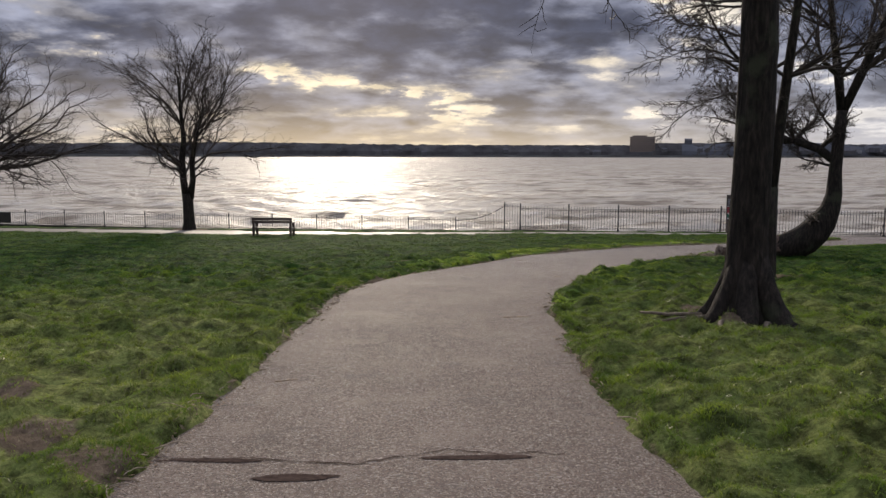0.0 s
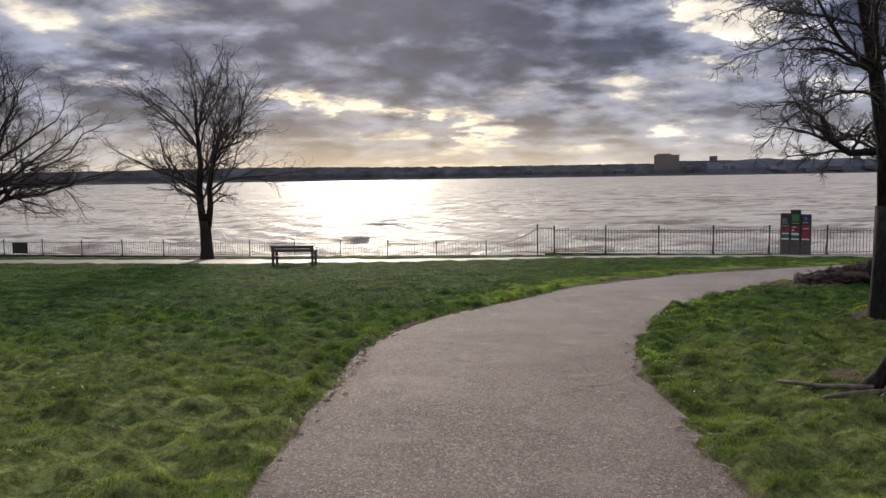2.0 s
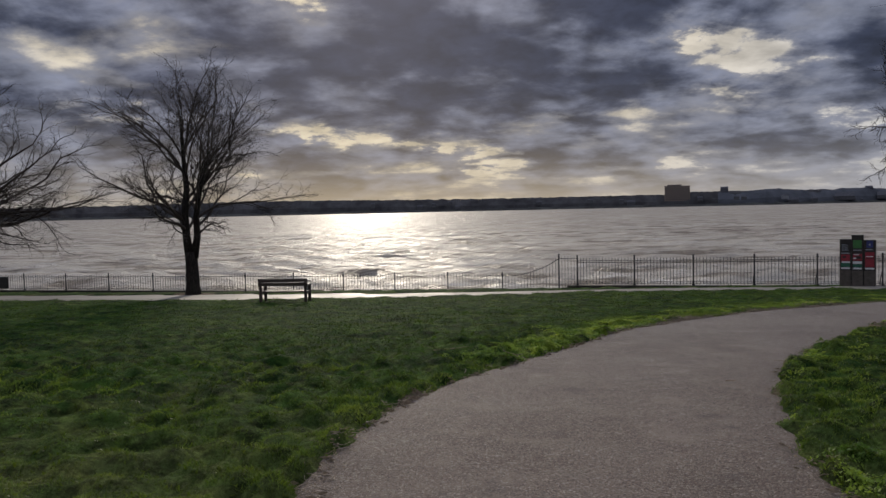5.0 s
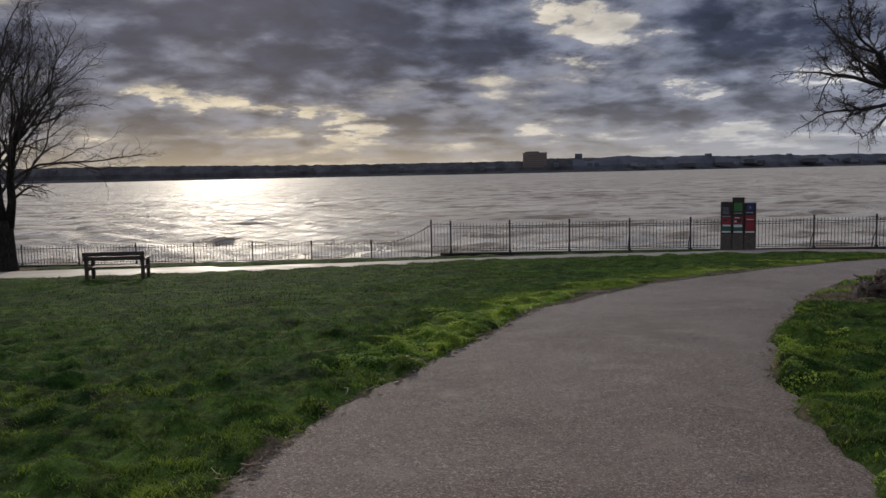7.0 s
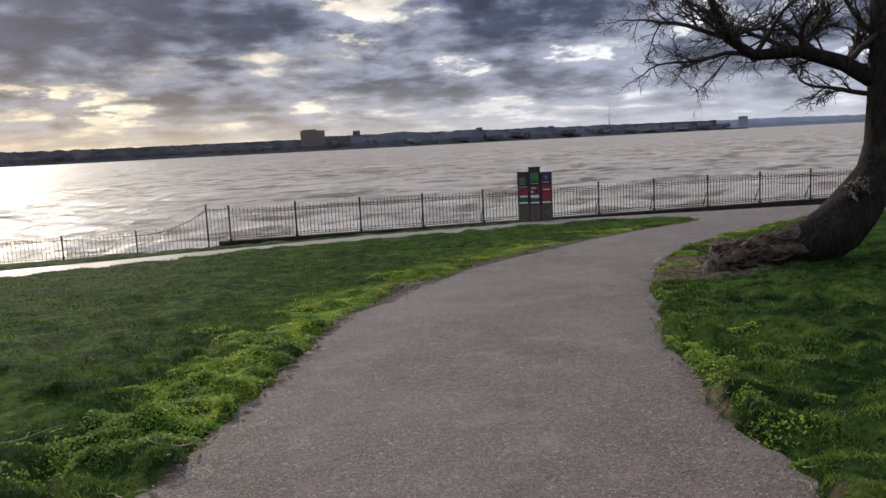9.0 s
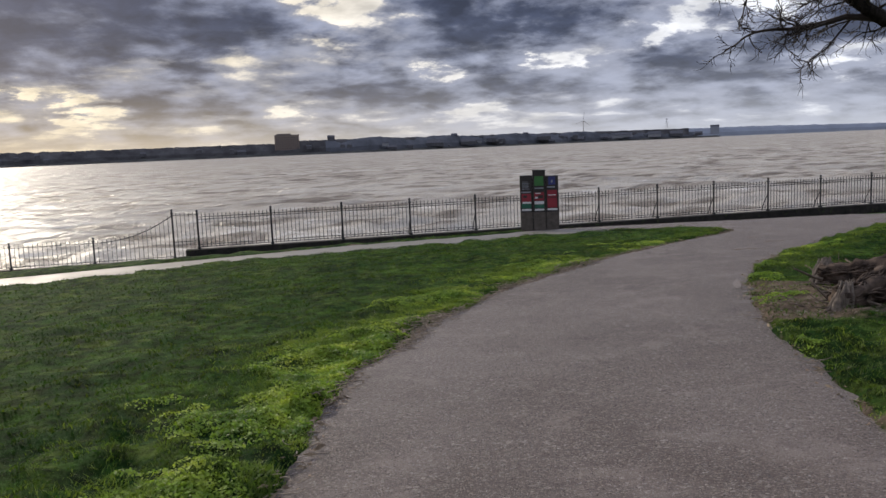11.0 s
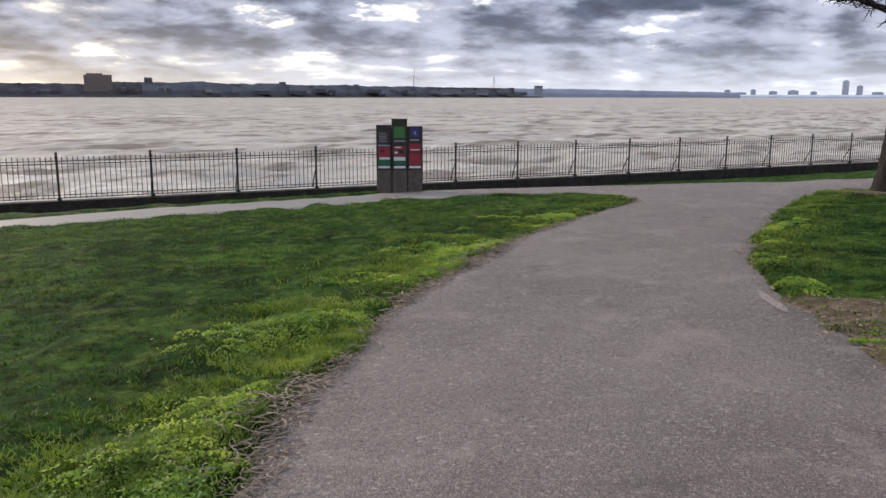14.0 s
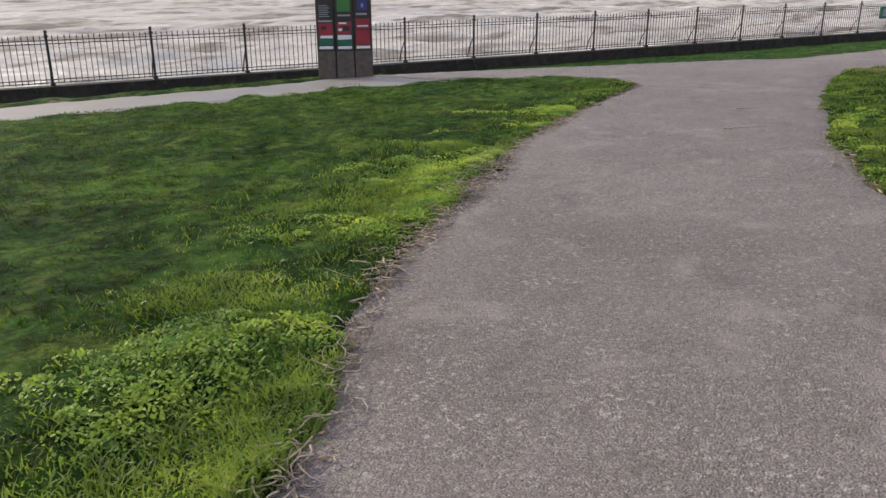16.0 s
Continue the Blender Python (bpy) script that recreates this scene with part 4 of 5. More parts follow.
def tree_lean():
    """The half-fallen tree: the trunk lies on the ground, then bends upright."""
    rng, out = random.Random(52), levels()
    # local frame at (8.6, 19.5)
    lying = [(V(-0.20, 0.08, 0.16), 0.22), (V(-0.02, 0.01, 0.24), 0.31), (V(0.20, -0.08, 0.32), 0.35), (V(0.44, -0.17, 0.47), 0.355), (V(0.62, -0.24, 0.67), 0.345), (V(0.80, -0.29, 0.92), 0.285),
             (V(0.93, -0.31, 1.20), 0.225), (V(0.99, -0.31, 1.55), 0.175), (V(1.01, -0.29, 2.1), 0.145), (V(1.06, -0.25, 2.8), 0.133), (V(1.13, -0.2, 3.5), 0.125)]
    fork1 = [(V(1.12, -0.2, 3.4), 0.10), (V(1.05, -0.1, 4.3), 0.11), (V(0.9, 0.0, 5.4), 0.08), (V(0.8, 0.1, 6.6), 0.05)]
    fork2 = [(V(1.12, -0.2, 3.4), 0.10), (V(1.5, -0.3, 4.4), 0.11), (V(1.9, -0.4, 5.5), 0.08), (V(2.2, -0.4, 6.6), 0.05)]
    arm = [(V(0.97, -0.26, 2.35), 0.10), (V(0.72, 0.0, 2.62), 0.105), (V(0.25, 0.3, 2.82), 0.09), (V(-0.25, 0.62, 2.80), 0.075), (V(-0.55, 0.8, 3.05), 0.065), (V(-0.75, 0.9, 3.6), 0.05)]
    for stem, lo, hi in ((fork1, 1.3, 2.0), (fork2, 1.5, 2.3), (arm, 0.6, 1.15)):
        for k, (p, r) in enumerate(stem[1:]):
            for j in range(4):
                a = rng.uniform(0, 2 * math.pi)
                grow(rng, p, V(math.cos(a), math.sin(a), rng.uniform(0.35, 1.0)), rng.uniform(lo, hi), r * 0.5, 1, 4, out, 0.65, 0.05, 0.8)
    for p, d, l in ((V(-0.25, 0.62, 2.8), V(-1, 0.7, 0.15), 1.1), (V(0.25, 0.3, 2.82), V(-0.8, 0.6, 0.5), 1.3), (V(-0.55, 0.8, 3.05), V(-1, 0.8, 0.3), 1.15), (V(1.1, -0.2, 2.9), V(-0.8, 0.4, 0.9), 1.5), (V(1.06, -0.2, 2.2), V(-0.6, 0.5, 0.05), 0.9)):
        grow(rng, p, d, l, 0.04, 1, 4, out, 0.75, 0.02)
    out[0] = [fork1, fork2, arm]
    t = finish_tree(8.6, 19.5, [lying], out, "half-fallen leaning tree with exposed roots beside the path", 18)
    vs, fs = [], []
    roots = []
    for k in range(190):
        f, g = rng.random(), rng.random() ** 1.4
        s = V(-1.6 + 1.25 * f, 1.2 * f, 0).lerp(V(0.15, 0.05, 0), g) + V(rng.gauss(0, 0.06), rng.gauss(0, 0.06), rng.uniform(-0.05, 0.10) + 0.28 * g * abs(2 * f - 1) ** 0.7)
        d = V(rng.gauss(-0.2, 0.6), rng.gauss(0.1, 0.6), rng.gauss(-0.05, 0.18))
        line = [(s, rng.uniform(0.006, 0.024))]
        for i in range(3):
            d = (d + V(rng.gauss(0, 0.35), rng.gauss(0, 0.35), rng.gauss(0, 0.16))).normalized()
            line.append((line[-1][0] + d * rng.uniform(0.06, 0.15), line[-1][1] * 0.75))
        roots.append(line)
    tubes(roots, 6, vs, fs, 0.35)
    mesh_object("root_ball", vs, fs, M["deadwood"], t, True, "torn pale broken roots")
    # the two torn flanks of the root plate, upright splintered wood
    for bx, by, tall in ((-1.58, 0.0, 0.30), (-0.38, 1.2, 0.27)):
        lines = []
        core = [(V(bx - 0.04, by, -0.1), 0.11), (V(bx, by, tall * 0.3), 0.085), (V(bx + 0.03, by, tall * 0.6), 0.07), (V(bx + 0.07, by - 0.02, tall * 0.88), 0.05)]
        for k in range(70):
            turn = rng.uniform(0, 6.28)
            x0, y0 = bx + math.cos(turn) * rng.uniform(0.07, 0.115), by + math.sin(turn) * rng.uniform(0.06, 0.10)
            h = tall * rng.uniform(0.55, 1.05)
            lean_x, lean_y = 0.05 - math.cos(turn) * 0.045 + rng.gauss(0, 0.015), -math.sin(turn) * 0.045 + rng.gauss(0, 0.015)
            r = rng.uniform(0.007, 0.021)
            lines.append([(V(x0 + rng.gauss(-0.04, 0.05), y0 + rng.gauss(0, 0.05), -0.08), r * 1.25), (V(x0, y0, h * 0.25), r), (V(x0 + lean_x * 0.5 + rng.gauss(0, 0.012), y0 + lean_y * 0.5, h * 0.6), r * 0.95), (V(x0 + lean_x, y0 + lean_y, h), r * rng.uniform(0.4, 0.9))])
        vs, fs = [], []
        tubes([core], 14, vs, fs, 0.6)
        tubes(lines, 6, vs, fs, 0.5)
        mesh_object("splintered_root", vs, fs, M["splinter"], t, True, "pale splintered torn root end")
    for line in ([(V(-1.60, 0.02, 0.12), 0.11), (V(-1.2, 0.05, 0.16), 0.12), (V(-0.7, 0.06, 0.21), 0.15), (V(-0.2, 0.03, 0.26), 0.21), (V(0.10, 0.0, 0.28), 0.26)],
                 [(V(-0.42, 1.18, 0.08), 0.10), (V(-0.28, 0.8, 0.14), 0.12), (V(-0.08, 0.4, 0.20), 0.16), (V(0.1, 0.1, 0.26), 0.22)]):
        vs, fs = [], []
        fine = []
        for (pa, ra), (pb, rb) in zip(line, line[1:]):
            fine.extend((pa.lerp(pb, k / 6), (ra + (rb - ra) * k / 6) * rng.uniform(0.82, 1.15)) for k in range(6))
        tubes([fine], 16, vs, fs, 0.75)
        mesh_object("main_root", vs, fs, M["root"], t, True)
        # torn fibres that run along the root and stick out of it
        strands = []
        for k in range(170):
            i = rng.randrange(len(fine) - 9)
            turn, r = rng.uniform(0, 6.28), rng.uniform(0.005, 0.017)
            strand = []
            for j in range(i, i + rng.randrange(4, 9)):
                p, rad = fine[j]
                d = (fine[j + 1][0] - p).normalized()
                side = d.cross(V(0, 0, 1)).normalized()
                turn += rng.gauss(0, 0.22)
                out_r = rad * rng.uniform(0.85, 1.20)
                strand.append((p + side * math.cos(turn) * out_r + d.cross(side) * math.sin(turn) * out_r, r))
                r *= 0.93
            d = V(rng.gauss(0, 0.5), rng.gauss(0, 0.5), rng.uniform(-0.2, 0.7))
            if rng.random() < 0.4:
                strand.append((strand[-1][0] + d * 0.09, r * 0.6))
            strands.append(strand)
        vs, fs = [], []
        tubes(strands, 5, vs, fs, 0.4)
        mesh_object("torn_fibre", vs, fs, M["root"], t, True, "torn brown root fibres")
    # the pale torn knot where a limb broke off
    lines = []
    for k in range(34):
        p = V(0.48 + rng.gauss(0, 0.09), -0.46 + rng.gauss(0, 0.05), 0.98 + rng.gauss(0, 0.05))
        d = V(rng.gauss(-0.2, 0.4), rng.gauss(-0.3, 0.3), rng.gauss(0.3, 0.4)).normalized()
        lines.append([(p, 0.022), (p + d * 0.05, 0.017), (p + d * rng.uniform(0.07, 0.13), 0.008)])
    vs, fs = [], []
    tubes(lines, 6, vs, fs, 0.5)
    tagged(mesh_object("broken_knot", vs, fs, M["splinter"], t, True, "pale broken limb stub"), kind="stuff")


def tree_d():
    """The tree on the corner island by the plaza."""
    rng, out = random.Random(71), levels()
    trunk = [(V(0, 0, -0.3), 0.50), (V(0, 0, 0.05), 0.38), (V(0, 0, 0.4), 0.29), (V(0.03, 0, 1.3), 0.24), (V(0.06, 0, 2.3), 0.22), (V(0.02, 0, 3.8), 0.17), (V(0, 0, 6.0), 0.10)]
    for k in range(12):
        a, h = 0.7 + k * 2.4, 3.3 + 0.3 * k
        grow(rng, V(0.04, 0, h), V(math.cos(a), math.sin(a), 0.9), 2.4 - 0.08 * k, 0.085, 1, 4, out, 0.66, 0.05)
    grow(rng, V(0.04, 0, 3.1), V(-0.9, 0.5, 0.6), 1.0, 0.10, 1, 4, out, 0.6, 0.05)
    finish_tree(18.4, 25.42, [trunk], out, "grey-barked tree on a grass corner by the railings")


for plant in (tree_a, tree_b, tree_big, tree_c, tree_lean, tree_d):
    plant()


# ---- far shore ----
def ridge(name, az0, az1, dist, depth, height, seed, mat, label, step=0.12, base=WATER):
    """A long low wooded bank, from one bearing to another."""
    vs, fs = [], []
    rng = random.Random(seed)
    count = int((az1 - az0) / step)
    for i in range(count + 1):
        az = az0 + (az1 - az0) * i / count
        a = radians(az)
        d = dist(az)
        h = height(az)
        rough = 2.2 * noise.noise(Vector((az * 1.9, seed, 0))) + 1.3 * noise.noise(Vector((az * 7.0, seed, 3))) + rng.uniform(-0.25, 0.25)
        for dd, hh in ((0, -1.0), (6, 2.0), (depth * 0.25, h * 0.45 + 0.4 * rough), (depth * 0.6, h * 0.8 + 0.8 * rough), (depth, h + rough)):
            vs.append(((d + dd) * math.sin(a), (d + dd) * math.cos(a), base + hh))
        if i:
            o = (i - 1) * 5
            for k in range(4):
                fs.append((o + k, o + 5 + k, o + 6 + k, o + 1 + k))
    ob = mesh_object(name, vs, fs, mat)
    return tagged(ob, label, "far shore", kind="structure")


def bank_dist(az):
    return 1780 + max(0, az - 20) * 40 + max(0, -az - 5) * 3


ridge("shore_bank", -50, 42, bank_dist, 45, lambda az: 27 + 5 * math.exp(-((az + 14) / 9) ** 2) + (4 if az > 15 else 0), 3, M["far_wood"], "dark low wooded far bank of the river")
ridge("shore_town", 17, 42.5, lambda az: bank_dist(az) - 6, 46, lambda az: 31 + 2.5 * math.sin(az * 1.3) - 1.1 * max(0, az - 34), 13, M["mid_haze_tint"], "hazy built-up slope of the far bank")
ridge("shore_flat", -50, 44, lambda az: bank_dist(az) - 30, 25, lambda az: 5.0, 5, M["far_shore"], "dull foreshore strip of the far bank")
ridge("headland", 34, 57, lambda az: 3300 + (az - 34) * 30, 60, lambda az: 38 - 1.2 * max(0, az - 46), 7, M["haze_tint_land"], "hazy distant wooded headland")
ridge("city_shore", 44, 80, lambda az: 4450, 40, lambda az: 17, 8, M["far_haze_tint"], "hazy low distant shore")


def spot(az, d):
    return d * math.sin(radians(az)), d * math.cos(radians(az))


def big_building():
    b = empty("waterside_block", 449, 1752, WATER + 6, -14, label="large brown brick block on the far shore", category="building")
    part("wall", box(52, 34, 37, (0, 0, 0)), M["brick"], b)
    part("roof", box(53, 35, 1.2, (0, 0, 37)), M["slate"], b)
    part("parapet", box(30, 20, 3.0, (-6, 4, 38.2)), M["brick"], b)
    for k in range(7):
        for i in range(11):
            part("window", box(2.4, 0.5, 2.2, (-22.5 + i * 4.5, -17.2, 4 + k * 4.6)), M["pane"], b)
    part("annex", box(18, 20, 14, (36, 0, 0)), M["far_dull"], b)


def house(az, d, w, h, wall, z=4.0):
    x, y = spot(az, d)
    b = empty("far_house", x, y, WATER + z, -az, label="small distant building on the far shore", category="building", group="far shore buildings")
    part("wall", box(w, w * 0.6, h), M[wall], b)
    bm = bmesh.new()
    e = [bm.verts.new(c) for c in ((-w / 2, -w * 0.32, h), (w / 2, -w * 0.32, h), (w / 2, w * 0.32, h), (-w / 2, w * 0.32, h), (-w / 2, 0, h + w * 0.22), (w / 2, 0, h + w * 0.22))]
    for f in ((0, 1, 5, 4), (2, 3, 4, 5), (0, 4, 3), (1, 2, 5), (3, 2, 1, 0)):
        bm.faces.new([e[i] for i in f])
    part("roof", bm, M["slate"], b)


def turbine(az, d, h):
    x, y = spot(az, d)
    t = empty("wind_turbine", x, y, WATER + 8, -az, label="white wind turbine standing on the far shore", category="wind turbine")
    bm = bmesh.new()
    bmesh.ops.create_cone(bm, cap_ends=True, segments=10, radius1=1.6, radius2=0.9, depth=h)
    bmesh.ops.translate(bm, vec=(0, 0, h / 2), verts=bm.verts)
    part("tower", bm, M["render_wall"], t)
    for k in range(3):
        part("blade", box(1.0, 0.5, h * 0.42, (0, -2, h), 0.2, Matrix.Rotation(radians(120 * k + 8), 4, "Y")), M["render_wall"], t)


big_building()
rng = random.Random(12)
for k in range(64):
    az = rng.uniform(15.5, 43) if k < 54 else rng.uniform(-8, 12)
    w = rng.choice((9, 11, 14, 22, 38)) if k < 54 else rng.choice((9, 12, 18))
    house(az, bank_dist(az) + rng.uniform(-18, 14), w, rng.uniform(5, 10), rng.choice(("far_pale", "far_dull", "far_dull", "slate", "far_dull")) if k < 54 else "far_dull", rng.uniform(2, 13))
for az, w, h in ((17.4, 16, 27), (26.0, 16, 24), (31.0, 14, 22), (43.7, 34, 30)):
    house(az, bank_dist(az) + 40 if az < 38 else 3420, w, h, "slate" if az < 38 else "haze_tint_land", 10)
turbine(35.0, 2440, 56)


def tower(az, w, h):
    x, y = spot(az, 4550)
    t = empty("distant_tower", x, y, WATER, -az, label="hazy distant city tower block", category="building", group="distant towers")
    part("wall", box(w, w, h), M["far_haze_tint"], t)
    part("roof", box(w * 0.5, w * 0.5, h * 0.06, (0, 0, h)), M["far_haze_tint"], t)


for az, w, h in ((63.2, 30, 84), (64.0, 28, 60), (55.2, 50, 30), (56.2, 30, 40), (57.0, 60, 28), (57.8, 26, 42), (59.0, 40, 34), (60.2, 50, 38), (61.4, 30, 32), (65.0, 50, 30)):
    tower(az, w, h)


def pylon(az, d, h):
    x, y = spot(az, d)
    t = empty("pylon", x, y, WATER + 12, -az, label="thin steel electricity pylon on the far shore", category="pylon")
    for sx in (-1, 1):
        for sy in (-1, 1):
            vs, fs = [], []
            tubes([[(V(sx * 4, sy * 4, 0), 0.5), (V(sx * 0.8, sy * 0.8, h), 0.4)]], 4, vs, fs)
            mesh_object("leg", vs, fs, M["grey"], t)
    for k in range(3):
        part("cross_arm", box(14 - 3 * k, 1, 0.8, (0, 0, h * (0.7 + 0.13 * k))), M["grey"], t)


pylon(40.6, 2900, 58)


# ---- grass, litter and grit ----
def walk_line(y):
    """Rough middle of the footpath."""
    return np.interp(y, [0, 12, 16, 20, 24, 27], [0, 0.2, 1.9, 4.4, 8.0, 12.5])


def blades(name, count, seed, sample, height, width, label, mat="blade"):
    rng = np.random.default_rng(seed)
    x, y = sample(rng, count)
    ok = (paved(x, y) < rng.normal(0.02, 0.045, x.shape)) & (shore(x, y) > 0.5)
    ok &= soil_at(x, y) < rng.uniform(0.35, 1.25, x.shape)
    x, y = x[ok], y[ok]
    n = len(x)
    h = height * rng.uniform(0.5, 1.3, n) * (0.85 + 0.28 * wave_noise(x, y, 31, lo=1.0, hi=6.0).clip(-1.2, 1.6) + 0.42 * wave_noise(x, y, 32, lo=9.0, hi=30.0).clip(-1.2, 1.6))
    h = np.maximum(h, height * 0.25)
    w = width * rng.uniform(0.7, 1.4, n)
    a, b = rng.uniform(0, 2 * np.pi, n), rng.uniform(0, 2 * np.pi, n)
    lean = rng.uniform(0.3, 1.9, n) * h
    z = turf_z(x, y) - 0.004
    px_, py_ = np.cos(a) * w / 2, np.sin(a) * w / 2
    lx, ly = np.cos(b) * lean, np.sin(b) * lean
    co = np.empty((n, 5, 3), np.float32)
    co[:, 0] = np.stack([x - px_, y - py_, z], -1)
    co[:, 1] = np.stack([x + px_, y + py_, z], -1)
    co[:, 2] = np.stack([x + lx * 0.35 + px_ * 0.8, y + ly * 0.35 + py_ * 0.8, z + h * 0.62], -1)
    co[:, 3] = np.stack([x + lx * 0.35 - px_ * 0.8, y + ly * 0.35 - py_ * 0.8, z + h * 0.62], -1)
    co[:, 4] = np.stack([x + lx, y + ly, z + h], -1)
    base = np.arange(n)[:, None] * 5
    loops = (base + np.array([[0, 1, 2, 3, 3, 2, 4]])).astype(np.int32)
    me = bpy.data.meshes.new(name)
    me.vertices.add(n * 5)
    me.vertices.foreach_set("co", co.ravel())
    me.loops.add(n * 7)
    me.loops.foreach_set("vertex_index", loops.ravel())
    me.polygons.add(n * 2)
    starts = (np.arange(n)[:, None] * 7 + np.array([[0, 4]])).astype(np.int32)
    me.polygons.foreach_set("loop_start", starts.ravel())
    me.materials.append(M[mat])
    me.update(calc_edges=True)
    ob = new(name, me)
    return tagged(ob, label, "grass", kind="stuff")


def near_path(lo, hi, reach):
    def sample(rng, count):
        y = rng.uniform(lo, hi, count)
        off = np.sign(rng.uniform(-1, 1, count)) * (1.0 + reach * rng.uniform(0, 1, count) ** 1.6)
        return walk_line(y) + off, y
    return sample


def along_edges(rng, count):
    """Close to the left and right edges of the footpath."""
    out = []
    for pts, share in ((np.array(LEFT[1:28]), 0.6), (np.array(RIGHT[5:-1]), 0.4)):
        n = int(count * share)
        seg = np.hypot(*np.diff(pts, axis=0).T)
        k = rng.choice(len(seg), n, p=seg / seg.sum())
        p = pts[k] + (pts[k + 1] - pts[k]) * rng.random(n)[:, None]
        out.append(p + rng.normal(0, 0.42, (n, 2)))
    p = np.concatenate(out)
    keep = wave_noise(p[:, 0], p[:, 1], 51, lo=0.5, hi=2.2) > rng.uniform(-1.1, 1.2, len(p))
    p = p[keep & (p[:, 1] > 1.0)]
    return p[:, 0], p[:, 1]


def whole_lawn(rng, count):
    y = 4 + 32 * rng.random(count) ** 0.9
    x = rng.uniform(-26, 24, count)
    return x, y


blades("grass", 300000, 41, near_path(1.5, 30, 3.2), 0.025, 0.0050, "short green lawn grass along the path edges")
blades("grass", 210000, 42, near_path(3, 34, 9.0), 0.026, 0.008, "short green lawn grass further from the path", "far_blade")
blades("grass", 200000, 43, whole_lawn, 0.030, 0.014, "short green grass of the wide lawn", "far_blade")
blades("tufts", 190000, 44, along_edges, 0.032, 0.006, "lush yellow-green tufts along the path edges", "lush")


def inner_bend(rng, count):
    """The thick mats along the inside of the bend."""
    pts = np.array(LEFT[9:21])
    d = np.diff(pts, axis=0)
    seg = np.hypot(*d.T)
    k = rng.choice(len(seg), count, p=seg / seg.sum())
    nrm = np.stack([-d[:, 1], d[:, 0]], -1) / seg[:, None]
    p = pts[k] + d[k] * rng.random(count)[:, None] + nrm[k] * np.abs(rng.normal(-0.02, 0.55, count))[:, None]
    p = p[wave_noise(p[:, 0], p[:, 1], 52, lo=1.2, hi=5.0) > rng.uniform(-0.7, 1.0, len(p))]
    return p[:, 0], p[:, 1]


blades("tufts", 130000, 45, inner_bend, 0.034, 0.007, "thick bright yellow-green grass mats on the inner bend", "lush")


def herbs(name, count, seed, lines, label):
    """Low cushions of small round weed leaves along the edge of the paving."""
    rng = np.random.default_rng(seed)
    cx, cy, cr = [], [], []
    for pts, share, reach in lines:
        pts = np.array(pts)
        d = np.diff(pts, axis=0)
        seg = np.hypot(*d.T)
        k = rng.choice(len(seg), int(count * share), p=seg / seg.sum())
        nrm = np.stack([-d[:, 1], d[:, 0]], -1) / seg[:, None]
        p = pts[k] + d[k] * rng.random(len(k))[:, None] + nrm[k] * (0.05 + np.abs(rng.normal(0, reach, len(k))))[:, None]
        cx.append(p[:, 0]), cy.append(p[:, 1]), cr.append(rng.uniform(0.05, 0.15, len(k)))
    cx, cy, cr = np.concatenate(cx), np.concatenate(cy), np.concatenate(cr)
    keep = wave_noise(cx, cy, 53, lo=1.2, hi=4.5) > rng.uniform(-0.15, 0.8, len(cx))
    cx, cy, cr = cx[keep], cy[keep], cr[keep]
    per = 80
    a, f = rng.uniform(0, 2 * np.pi, (len(cx), per)), np.sqrt(rng.random((len(cx), per)))
    x, y = (cx[:, None] + np.cos(a) * f * cr[:, None]).ravel(), (cy[:, None] + np.sin(a) * f * cr[:, None]).ravel()
    lift = (0.032 * (cr[:, None] / 0.12) * (1 - f ** 2) * rng.uniform(0.5, 1.1, f.shape) + 0.010).ravel()
    ok = paved(x, y) < 0.03
    x, y, lift = x[ok], y[ok], lift[ok]
    m = len(x)
    z = turf_z(x, y) + lift
    size, turn = rng.uniform(0.005, 0.0105, m), rng.uniform(0, 2 * np.pi, m)
    tx, ty = rng.normal(0, 0.5, m), rng.normal(0, 0.5, m)
    co = np.empty((m, 5, 3), np.float32)
    for i, (u, v, up) in enumerate(((-1.1, 0, 0.0), (-0.2, -0.8, 0.1), (1.0, -0.45, 0.0), (1.0, 0.45, 0.0), (-0.2, 0.8, 0.1))):
        du, dv = u * size, v * size
        dx, dy = np.cos(turn) * du - np.sin(turn) * dv, np.sin(turn) * du + np.cos(turn) * dv
        co[:, i] = np.stack([x + dx, y + dy, z + tx * dx + ty * dy + up * size], -1)
    me = bpy.data.meshes.new(name)
    me.vertices.add(m * 5)
    me.vertices.foreach_set("co", co.ravel())
    me.loops.add(m * 5)
    me.loops.foreach_set("vertex_index", np.arange(m * 5, dtype=np.int32))
    me.polygons.add(m)
    me.polygons.foreach_set("loop_start", np.arange(0, m * 5, 5, dtype=np.int32))
    me.materials.append(M["herb"])
    me.update(calc_edges=True)
    return tagged(new(name, me), label, "weeds", kind="stuff")


herbs("weeds", 2800, 46, ((LEFT[7:22], 0.90, 0.42), (RIGHT[8:-4], 0.10, 0.25)), "bright yellow-green cushions of small-leaved weeds at the path edge")


